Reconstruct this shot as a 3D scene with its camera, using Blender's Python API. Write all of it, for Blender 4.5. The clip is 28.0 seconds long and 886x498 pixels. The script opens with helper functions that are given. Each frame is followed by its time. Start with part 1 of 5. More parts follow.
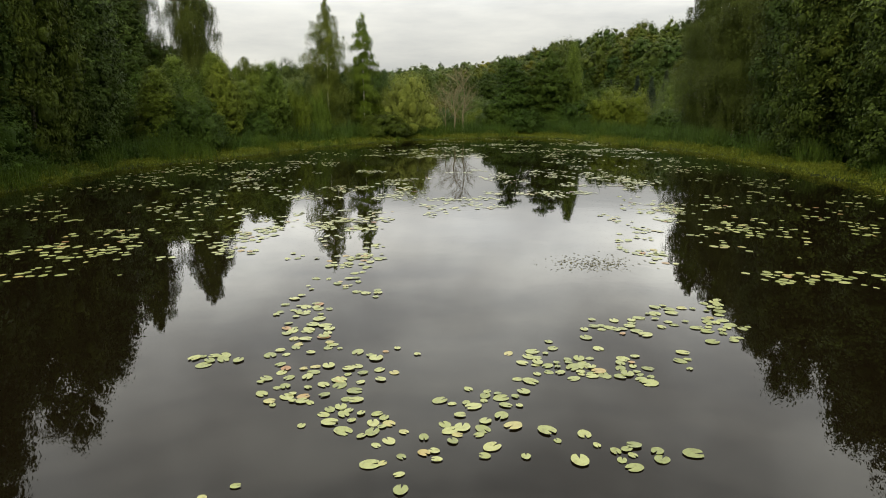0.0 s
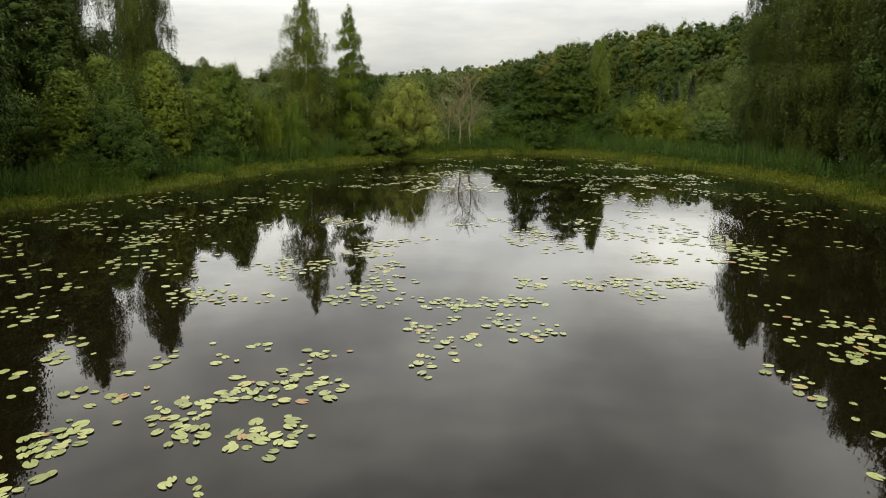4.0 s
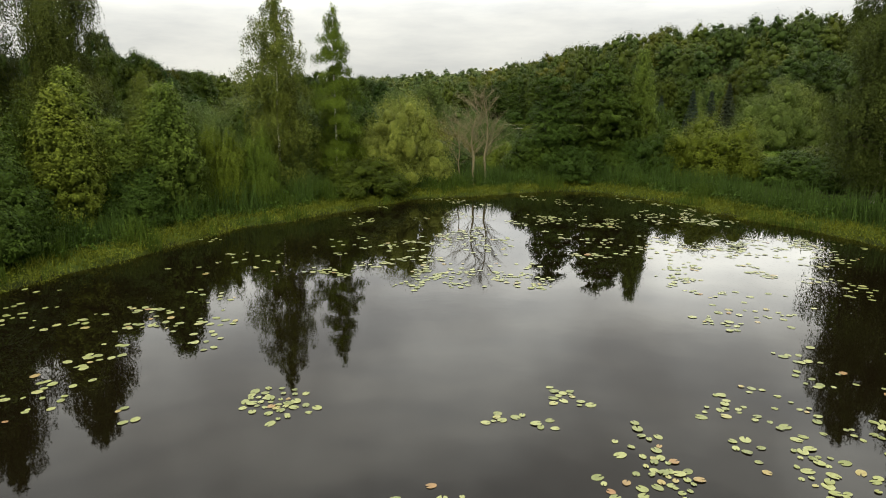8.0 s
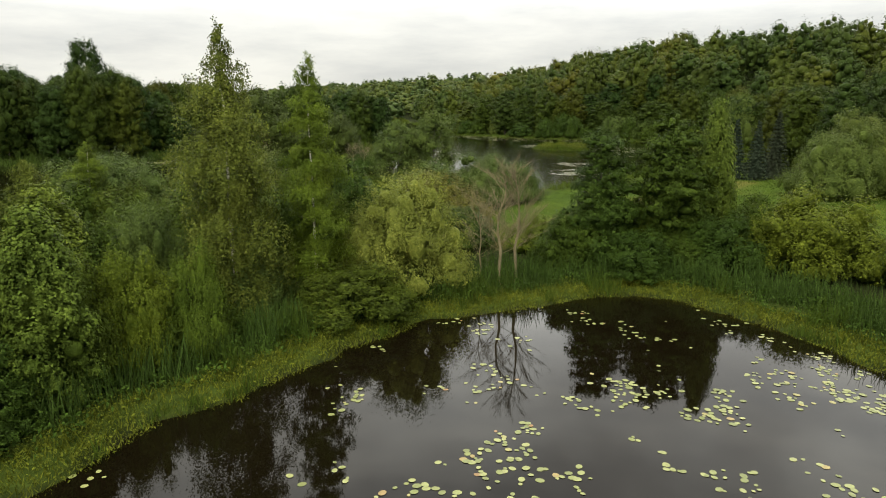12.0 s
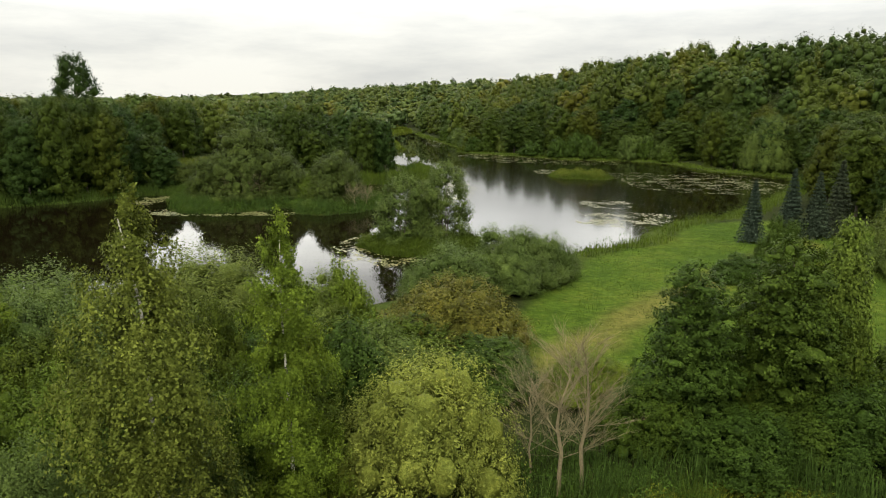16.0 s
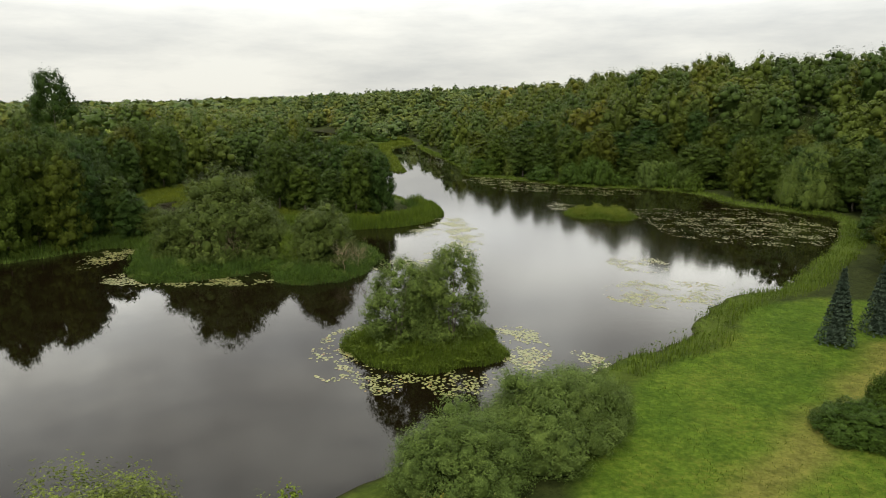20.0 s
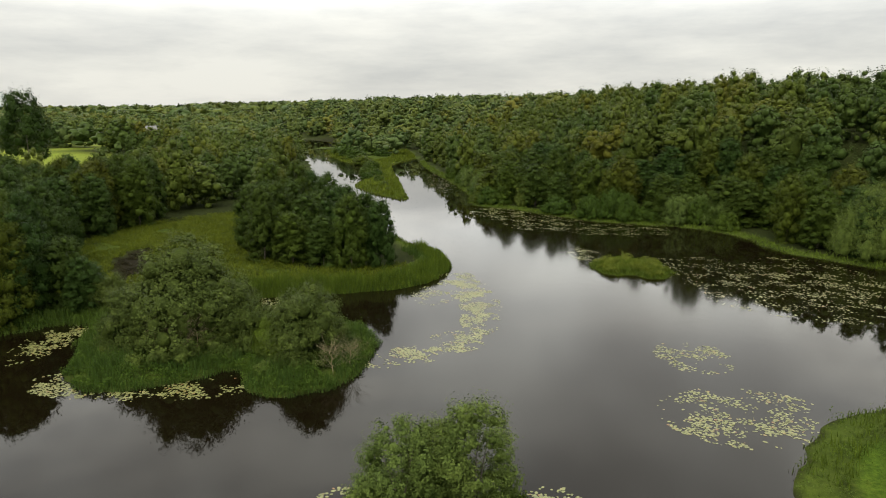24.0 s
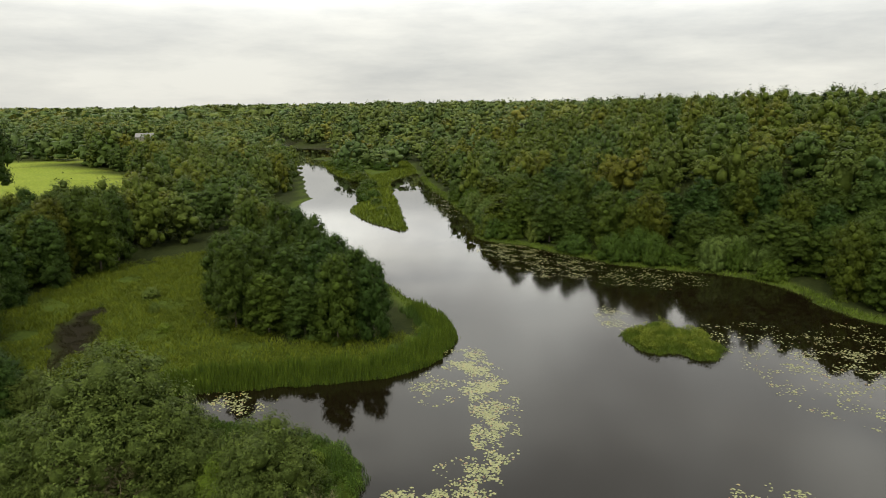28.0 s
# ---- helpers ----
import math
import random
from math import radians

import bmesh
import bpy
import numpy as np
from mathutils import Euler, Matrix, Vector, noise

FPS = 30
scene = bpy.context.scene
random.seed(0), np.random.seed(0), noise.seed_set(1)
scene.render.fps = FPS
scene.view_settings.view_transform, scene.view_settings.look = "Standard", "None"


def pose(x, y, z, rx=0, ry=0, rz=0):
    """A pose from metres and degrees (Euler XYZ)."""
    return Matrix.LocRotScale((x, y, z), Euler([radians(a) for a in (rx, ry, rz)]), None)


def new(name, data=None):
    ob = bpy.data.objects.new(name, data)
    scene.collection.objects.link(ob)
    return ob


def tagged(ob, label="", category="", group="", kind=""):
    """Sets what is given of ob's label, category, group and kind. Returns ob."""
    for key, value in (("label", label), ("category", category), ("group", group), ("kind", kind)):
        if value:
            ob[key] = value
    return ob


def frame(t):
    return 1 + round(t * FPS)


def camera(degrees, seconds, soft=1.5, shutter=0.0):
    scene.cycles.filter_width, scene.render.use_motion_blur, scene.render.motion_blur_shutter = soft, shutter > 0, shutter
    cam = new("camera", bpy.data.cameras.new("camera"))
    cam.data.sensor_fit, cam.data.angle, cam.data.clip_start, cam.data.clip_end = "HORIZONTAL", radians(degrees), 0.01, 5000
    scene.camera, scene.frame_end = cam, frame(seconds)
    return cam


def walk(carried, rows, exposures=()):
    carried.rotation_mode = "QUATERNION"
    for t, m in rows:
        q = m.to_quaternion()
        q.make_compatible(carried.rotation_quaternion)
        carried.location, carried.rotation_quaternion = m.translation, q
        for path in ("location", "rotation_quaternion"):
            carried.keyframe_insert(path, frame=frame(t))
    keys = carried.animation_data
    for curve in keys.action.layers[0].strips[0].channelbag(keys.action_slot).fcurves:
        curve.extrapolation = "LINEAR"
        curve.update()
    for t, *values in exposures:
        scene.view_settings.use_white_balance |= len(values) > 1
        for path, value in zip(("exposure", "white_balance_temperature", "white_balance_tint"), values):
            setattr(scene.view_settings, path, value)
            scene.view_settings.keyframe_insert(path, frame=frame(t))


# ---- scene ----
# The camera: seconds, place, yaw, pitch, roll
cam = camera(68.8, 28.0, soft=1.0)
ROWS = [
    (0.0, 0.661, -2.076, 3.855, 0.63, -12.92, -0.13),
    (1.0, 0.681, 0.346, 3.962, 0.67, -12.84, -0.06),
    (2.0, 0.637, 3.360, 4.019, 0.71, -12.77, -0.01),
    (3.0, 0.564, 6.449, 4.171, 0.76, -12.70, 0.03),
    (4.0, 0.471, 9.493, 4.443, 0.80, -12.64, 0.05),
    (5.0, 0.363, 12.548, 4.821, 0.85, -12.59, 0.07),
    (6.0, 0.223, 15.615, 5.159, 0.90, -12.56, 0.08),
    (7.0, 0.039, 18.668, 5.504, 0.95, -12.53, 0.07),
    (8.0, -0.177, 21.744, 6.039, 1.00, -12.52, 0.06),
    (9.0, -0.411, 24.914, 6.865, 1.05, -12.51, 0.04),
    (10.0, -0.681, 28.186, 7.882, 1.10, -12.52, 0.02),
    (11.0, -0.956, 31.497, 8.941, 1.15, -12.53, -0.01),
    (12.0, -1.200, 34.766, 10.033, 1.20, -12.54, -0.04),
    (13.0, -1.551, 37.774, 11.291, 1.25, -12.56, -0.08),
    (14.0, -2.139, 40.327, 12.810, 1.30, -12.57, -0.12),
    (15.0, -2.520, 43.340, 14.153, 1.35, -12.59, -0.15),
    (16.0, -2.735, 46.712, 15.364, 1.40, -12.60, -0.19),
    (17.0, -2.893, 50.402, 16.627, 1.45, -12.61, -0.23),
    (18.0, -3.072, 54.265, 18.060, 1.49, -12.62, -0.26),
    (19.0, -3.268, 58.323, 19.576, 1.54, -12.62, -0.29),
    (20.0, -3.457, 62.746, 21.121, 1.58, -12.61, -0.31),
    (21.0, -3.700, 67.376, 22.718, 1.62, -12.60, -0.33),
    (22.0, -4.073, 71.821, 24.302, 1.65, -12.58, -0.35),
    (23.0, -4.548, 75.852, 25.801, 1.69, -12.56, -0.35),
    (24.0, -4.941, 80.328, 27.192, 1.72, -12.54, -0.35),
    (25.0, -5.265, 85.151, 28.545, 1.74, -12.52, -0.34),
    (26.0, -5.535, 90.048, 29.943, 1.77, -12.51, -0.32),
    (27.0, -5.794, 94.950, 31.400, 1.79, -12.52, -0.28),
    (28.0, -6.009, 99.907, 32.829, 1.81, -12.54, -0.24),
]
walk(cam, [(t, pose(x, y, z, 0, 0, yaw) @ pose(0, 0, 0, 90 + pitch, 0, 0) @ pose(0, 0, 0, 0, 0, roll)) for t, x, y, z, yaw, pitch, roll in ROWS],
     exposures=[(0.0, -0.1), (3.0, -0.1), (6.0, -0.05), (10.0, 0.06), (14.5, 0.2), (18.0, 0.14), (21.0, 0.05), (25.0, 0.0), (28.0, 0.0)])

# ---- light: an overcast afternoon ----
SUN_UP, SUN_ROUND = 52.0, 200.0
world = bpy.data.worlds.new("overcast_sky")
scene.world = world
world.use_nodes = True
wt = world.node_tree
wt.nodes.clear()


def wnode(kind, **values):
    n = wt.nodes.new(kind)
    for key, value in values.items():
        n.inputs[key].default_value = value
    return n


sky = wt.nodes.new("ShaderNodeTexSky")
sky.sky_type, sky.sun_disc = "NISHITA", False
sky.sun_elevation, sky.sun_rotation = radians(SUN_UP), radians(SUN_ROUND)
coord = wt.nodes.new("ShaderNodeTexCoord")
stretch = wt.nodes.new("ShaderNodeMapping")
stretch.inputs["Scale"].default_value = (1.0, 1.0, 5.0)
clouds = wnode("ShaderNodeTexNoise", Scale=2.8, Detail=8.0, Roughness=0.6)
cloud_ramp = wt.nodes.new("ShaderNodeValToRGB")
cloud_ramp.color_ramp.elements[0].position, cloud_ramp.color_ramp.elements[0].color = 0.34, (0.67, 0.672, 0.642, 1)
cloud_ramp.color_ramp.elements[1].position, cloud_ramp.color_ramp.elements[1].color = 0.64, (0.94, 0.925, 0.845, 1)
sky_part = wt.nodes.new("ShaderNodeMixRGB")
sky_part.inputs["Fac"].default_value = 0.93
sky_dim = wt.nodes.new("ShaderNodeMixRGB")
sky_dim.blend_type = "MULTIPLY"
sky_dim.inputs["Fac"].default_value = 1.0
sky_dim.inputs["Color2"].default_value = (0.1, 0.1, 0.1, 1)
up = wt.nodes.new("ShaderNodeSeparateXYZ")
zenith = wt.nodes.new("ShaderNodeFloatCurve")
for at, level in ((0.0, 0.20), (0.10, 0.225), (0.14, 0.30), (0.17, 0.52), (0.22, 0.66), (0.34, 0.54), (0.55, 0.50)):
    zenith.mapping.curves[0].points.new(at, level)
zenith.mapping.curves[0].points[0].location = (0.0, 0.20)
zenith.mapping.curves[0].points[-1].location = (1.0, 1.0)
zenith.mapping.update()
rise_up = wt.nodes.new("ShaderNodeMixRGB")
rise_up.blend_type = "MULTIPLY"
rise_up.inputs["Fac"].default_value = 1.0
banks = wnode("ShaderNodeTexNoise", Scale=3.4, Detail=4.0, Roughness=0.5)
bank_ramp = wt.nodes.new("ShaderNodeValToRGB")
bank_ramp.color_ramp.elements[0].position, bank_ramp.color_ramp.elements[0].color = 0.38, (0.76, 0.75, 0.74, 1)
bank_ramp.color_ramp.elements[1].position, bank_ramp.color_ramp.elements[1].color = 0.62, (1.20, 1.20, 1.18, 1)
high = wt.nodes.new("ShaderNodeMapRange")
high.inputs["From Min"].default_value, high.inputs["From Max"].default_value = 0.10, 0.22
bank_mix = wt.nodes.new("ShaderNodeMixRGB")
bank_mix.blend_type = "MULTIPLY"
back = wnode("ShaderNodeBackground", Strength=4.6)
wout = wt.nodes.new("ShaderNodeOutputWorld")
wt.links.new(coord.outputs["Generated"], stretch.inputs["Vector"])
wt.links.new(stretch.outputs["Vector"], clouds.inputs["Vector"])
wt.links.new(clouds.outputs["Fac"], cloud_ramp.inputs["Fac"])
wt.links.new(sky.outputs["Color"], sky_dim.inputs["Color1"])
wt.links.new(sky_dim.outputs["Color"], sky_part.inputs["Color1"])
wt.links.new(cloud_ramp.outputs["Color"], sky_part.inputs["Color2"])
wt.links.new(coord.outputs["Generated"], up.inputs["Vector"])
wt.links.new(up.outputs["Z"], zenith.inputs["Value"])
wt.links.new(sky_part.outputs["Color"], rise_up.inputs["Color1"])
wt.links.new(zenith.outputs["Value"], rise_up.inputs["Color2"])
wt.links.new(coord.outputs["Generated"], banks.inputs["Vector"])
wt.links.new(banks.outputs["Fac"], bank_ramp.inputs["Fac"])
wt.links.new(up.outputs["Z"], high.inputs["Value"])
wt.links.new(high.outputs["Result"], bank_mix.inputs["Fac"])
wt.links.new(rise_up.outputs["Color"], bank_mix.inputs["Color1"])
wt.links.new(bank_ramp.outputs["Color"], bank_mix.inputs["Color2"])
wt.links.new(bank_mix.outputs["Color"], back.inputs["Color"])
wt.links.new(back.outputs["Background"], wout.inputs["Surface"])

sun_data = bpy.data.lights.new("sun", "SUN")
sun_data.energy, sun_data.angle, sun_data.color = 2.4, radians(12), (1.0, 0.93, 0.80)
sun = new("sun", sun_data)
sun.rotation_euler = (radians(90 - SUN_UP), 0, radians(180 - SUN_ROUND))


# ---- materials ----
class Nodes:
    """A short way to write a node material."""

    def __init__(self, name):
        self.material = bpy.data.materials.new(name)
        self.material.use_nodes = True
        self.tree = self.material.node_tree
        self.shader = self.tree.nodes["Principled BSDF"]
        self.out = self.tree.nodes["Material Output"]

    def add(self, kind, **values):
        n = self.tree.nodes.new(kind)
        for key, value in values.items():
            n.inputs[key].default_value = value
        return n

    def join(self, a, b):
        self.tree.links.new(a, b)

    def noise(self, scale, detail=5.0, rough=0.6, space="Object"):
        c = self.add("ShaderNodeTexCoord")
        n = self.add("ShaderNodeTexNoise", Scale=scale, Detail=detail, Roughness=rough)
        self.join(c.outputs[space], n.inputs["Vector"])
        return n.outputs["Fac"]

    def place_noise(self, scale, detail=5.0, rough=0.6):
        c = self.add("ShaderNodeNewGeometry")
        n = self.add("ShaderNodeTexNoise", Scale=scale, Detail=detail, Roughness=rough)
        self.join(c.outputs["Position"], n.inputs["Vector"])
        return n.outputs["Fac"]

    def ramp(self, source, *stops):
        r = self.add("ShaderNodeValToRGB")
        e = r.color_ramp.elements
        while len(e) < len(stops):
            e.new(0.5)
        for k, (at, colour) in enumerate(stops):
            e[k].position, e[k].color = at, (*colour, 1)
        self.join(source, r.inputs["Fac"])
        return r.outputs["Color"]

    def mix(self, fac, a, b, blend="MIX"):
        m = self.add("ShaderNodeMixRGB")
        m.blend_type = blend
        for value, socket in ((fac, m.inputs["Fac"]), (a, m.inputs["Color1"]), (b, m.inputs["Color2"])):
            if isinstance(value, (int, float)):
                socket.default_value = value
            elif isinstance(value, tuple):
                socket.default_value = (*value, 1)
            else:
                self.join(value, socket)
        return m.outputs["Color"]

    def math(self, op, a, b):
        m = self.add("ShaderNodeMath")
        m.operation = op
        for value, socket in ((a, m.inputs[0]), (b, m.inputs[1])):
            if isinstance(value, (int, float)):
                socket.default_value = value
            else:
                self.join(value, socket)
        return m.outputs[0]

    def bump(self, height, strength, distance):
        b = self.add("ShaderNodeBump", Strength=strength, Distance=distance)
        self.join(height, b.inputs["Height"])
        self.join(b.outputs["Normal"], self.shader.inputs["Normal"])


def leaf_material(name, mid, spread=0.42, translucent=0.12, rough=0.5, toned=False, range_of=1.0, gloss=0.05):
    """Leaves: every leaf its own shade, every tree its own tint, and larger patches of light and dark green."""
    m = Nodes(name)
    mid = (mid[0], mid[1], mid[2] * 0.95)
    geo = m.add("ShaderNodeNewGeometry")
    if toned:
        own = m.add("ShaderNodeAttribute")
        own.attribute_name = "tone"
        own = own.outputs["Fac"]
    else:
        own = m.add("ShaderNodeObjectInfo").outputs["Random"]
    dark, light = tuple(v * (1 - spread) for v in mid), (mid[0] * (1 + spread * 1.2), mid[1] * (1 + spread), mid[2] * (1 + spread * 1.3))
    tuft = m.add("ShaderNodeAttribute")
    tuft.attribute_name = "tuft"
    c = m.ramp(m.mix(0.35, tuft.outputs["Fac"], geo.outputs["Random Per Island"]), (0.1, dark), (0.5, mid), (0.9, light))
    patch = m.ramp(m.place_noise(0.6, 4), (0.3, (0.74, 0.77, 0.74)), (0.7, (1.24, 1.2, 1.12)))
    c = m.mix(1.0, c, patch, "MULTIPLY")
    fine = m.place_noise(5.5, 4, 0.7)
    c = m.mix(1.0, c, m.ramp(fine, (0.34, (0.68, 0.70, 0.66)), (0.66, (1.26, 1.22, 1.15))), "MULTIPLY")
    m.bump(fine, 0.7, 0.16)
    tint = m.ramp(own, (0.0, (0.58, 0.78, 0.95)), (0.25, (0.86, 1.0, 1.20)), (0.5, (1.0, 1.0, 0.92)), (0.72, (1.22, 1.22, 1.0)), (0.9, (1.48, 1.22, 0.85)), (1.0, (1.62, 1.16, 0.8)))
    c = m.mix(1.0, c, m.mix(range_of, (1.0, 1.0, 1.0), tint), "MULTIPLY")
    m.join(c, m.shader.inputs["Base Color"])
    m.shader.inputs["Roughness"].default_value = rough
    m.shader.inputs["Specular IOR Level"].default_value = gloss
    t = m.add("ShaderNodeBsdfTranslucent")
    m.join(c, t.inputs["Color"])
    mixer = m.add("ShaderNodeMixShader", Fac=translucent)
    m.join(m.shader.outputs["BSDF"], mixer.inputs[1])
    m.join(t.outputs["BSDF"], mixer.inputs[2])
    m.join(mixer.outputs["Shader"], m.out.inputs["Surface"])
    return m.material


def bark_material(name, a, b, mark=None):
    m = Nodes(name)
    n = m.noise(9.0, 8, 0.7)
    c = m.ramp(n, (0.3, a), (0.7, b))
    if mark:
        co = m.add("ShaderNodeTexCoord")
        sc = m.add("ShaderNodeMapping")
        sc.inputs["Scale"].default_value = (3, 3, 11)
        k = m.add("ShaderNodeTexNoise", Scale=2.0, Detail=3.0)
        m.join(co.outputs["Object"], sc.inputs["Vector"])
        m.join(sc.outputs["Vector"], k.inputs["Vector"])
        c = m.mix(m.ramp(k.outputs["Fac"], (0.56, (0, 0, 0)), (0.62, (1, 1, 1))), c, mark)
    m.join(c, m.shader.inputs["Base Color"])
    m.shader.inputs["Roughness"].default_value = 0.9
    m.bump(n, 0.6, 0.03)
    return m.material


LEAF_ALDER = leaf_material("alder_leaves", (0.036, 0.060, 0.0085), 0.4, range_of=0.5)
LEAF_BIRCH = leaf_material("birch_leaves", (0.088, 0.112, 0.020), 0.34, 0.14, range_of=0.12)
LEAF_FRESH = leaf_material("fresh_birch_leaves", (0.094, 0.136, 0.015), 0.34, 0.14, range_of=0.12)
LEAF_YOUNG = leaf_material("young_tree_leaves", (0.088, 0.122, 0.018), 0.36, 0.14, range_of=0.4)
LEAF_WILLOW = leaf_material("willow_leaves", (0.068, 0.098, 0.023), 0.34, 0.14, range_of=0.3)
LEAF_BRIGHT = leaf_material("shrub_leaves", (0.070, 0.104, 0.012), 0.34, 0.14, range_of=0.3)
LEAF_RUST = leaf_material("rusty_leaves", (0.084, 0.084, 0.0145), 0.5, range_of=0.3)
LEAF_WOODS = leaf_material("woodland_leaves", (0.030, 0.048, 0.008), 0.32, 0.18, range_of=0.9)
LEAF_WEEPING = leaf_material("weeping_birch_leaves", (0.050, 0.066, 0.013), 0.4, 0.14, range_of=0.2)
LEAF_DARK = leaf_material("bank_leaves", (0.040, 0.060, 0.011), 0.4, 0.15, range_of=0.5)
LEAF_PALE = leaf_material("pale_willow_leaves", (0.145, 0.172, 0.034), 0.3, 0.14, range_of=0.2)
LEAF_SPIT = leaf_material("dull_willow_leaves", (0.046, 0.066, 0.015), 0.4, range_of=0.15)
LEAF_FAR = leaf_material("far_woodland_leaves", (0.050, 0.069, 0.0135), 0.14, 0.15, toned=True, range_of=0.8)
# Distant woods: aerial haze put into a paler leaf colour than LEAF_FAR.
LEAF_HAZED = leaf_material("haze_paled_woodland_leaves", (0.066, 0.088, 0.025), 0.16, 0.15, toned=True, range_of=0.8)
NEEDLES = leaf_material("blue_spruce_needles", (0.050, 0.072, 0.052), 0.4, 0.08, range_of=0.3)
NEEDLES_DARK = leaf_material("dark_spruce_needles", (0.022, 0.036, 0.014), 0.4, 0.08, range_of=0.4)
REED = leaf_material("reed_blades", (0.092, 0.140, 0.020), 0.5, 0.14, range_of=0.3)
WEED = leaf_material("weed_leaves", (0.080, 0.118, 0.015), 0.45, 0.14, range_of=0.3)
REED_BLUE = leaf_material("blue_green_reed_blades", (0.082, 0.138, 0.030), 0.55, 0.14, range_of=0.3)
WEED_DARK = leaf_material("dark_weed_leaves", (0.070, 0.122, 0.017), 0.55, 0.14, range_of=0.3)
MEADOW_GRASS = leaf_material("meadow_blades", (0.135, 0.170, 0.018), 0.55, 0.14, range_of=0.3)
SEDGE = leaf_material("sedge_blades", (0.150, 0.182, 0.023), 0.5, 0.14, range_of=0.3)
WINDOW_DARK = leaf_material("dark_window", (0.011, 0.013, 0.012), 0.2, 0.0, 0.3, range_of=0.0)
BARK = bark_material("grey_brown_bark", (0.05, 0.04, 0.03), (0.13, 0.11, 0.085))
BARK_BIRCH = bark_material("white_birch_bark", (0.42, 0.39, 0.33), (0.62, 0.59, 0.52), (0.04, 0.035, 0.03))
BARK_DEAD = bark_material("bleached_dead_wood", (0.105, 0.085, 0.042), (0.21, 0.172, 0.092))


def water_material(name, calm, ruffled, patch=None):
    m = Nodes(name)
    m.shader.inputs["Base Color"].default_value = (0.0035, 0.0025, 0.0011, 1)
    wind = m.ramp(m.place_noise(0.022, 3), (0.40, (calm, calm, calm)), (0.60, (ruffled, ruffled, ruffled)))
    if patch:
        at = m.add("ShaderNodeSeparateXYZ")
        m.join(m.add("ShaderNodeNewGeometry").outputs["Position"], at.inputs[0])
        cx, cy, rx, ry, rough = patch
        u = m.math("POWER", m.math("ABSOLUTE", m.math("DIVIDE", m.math("SUBTRACT", at.outputs["X"], cx), rx), 0.0), 2.0)
        v = m.math("POWER", m.math("ABSOLUTE", m.math("DIVIDE", m.math("SUBTRACT", at.outputs["Y"], cy), ry), 0.0), 2.0)
        spot = m.ramp(m.math("ADD", u, v), (0.35, (1, 1, 1)), (1.0, (0, 0, 0)))
        wind = m.mix(spot, wind, (rough, rough, rough))
    m.join(wind, m.shader.inputs["Roughness"])
    m.shader.inputs["IOR"].default_value = 1.33
    a = m.place_noise(1.1, 2, 0.5)
    b = m.place_noise(5.5, 3, 0.5)
    patches = m.ramp(m.place_noise(0.045, 3), (0.45, (0.15, 0.15, 0.15)), (0.62, (1, 1, 1)))
    h = m.math("MULTIPLY", m.math("ADD", a, m.math("MULTIPLY", b, 0.25)), patches)
    m.bump(h, 0.06, 0.05)
    return m.material


POND_WATER = water_material("dark_still_water", 0.008, 0.02)
LAKE_WATER = water_material("dark_ruffled_water", 0.01, 0.035, (10.0, 172.0, 30.0, 72.0, 0.09))


def pad_material(name, level, rough):
    m = Nodes(name)
    info = m.add("ShaderNodeObjectInfo")
    geo = m.add("ShaderNodeNewGeometry")
    r = m.math("FRACT", m.math("ADD", info.outputs["Random"], geo.outputs["Random Per Island"]), 0.0)
    c = m.ramp(r, (0.0, (0.155, 0.18, 0.045)), (0.45, (0.22, 0.245, 0.068)), (0.88, (0.30, 0.32, 0.105)), (0.96, (0.30, 0.24, 0.07)), (1.0, (0.24, 0.12, 0.04)))
    c = m.mix(1.0, c, m.ramp(m.place_noise(16, 5, 0.7), (0.32, (0.6, 0.55, 0.4)), (0.5, (1, 1, 1))), "MULTIPLY")
    m.join(m.mix(1.0, c, level, "MULTIPLY"), m.shader.inputs["Base Color"])
    m.shader.inputs["Roughness"].default_value = rough
    m.bump(m.place_noise(40, 3), 0.25, 0.01)
    return m.material


PAD = pad_material("lily_leaf", (0.80, 0.80, 0.90), 0.34)
PAD_LAKE = pad_material("lake_lily_leaf", (0.52, 0.50, 0.56), 0.4)


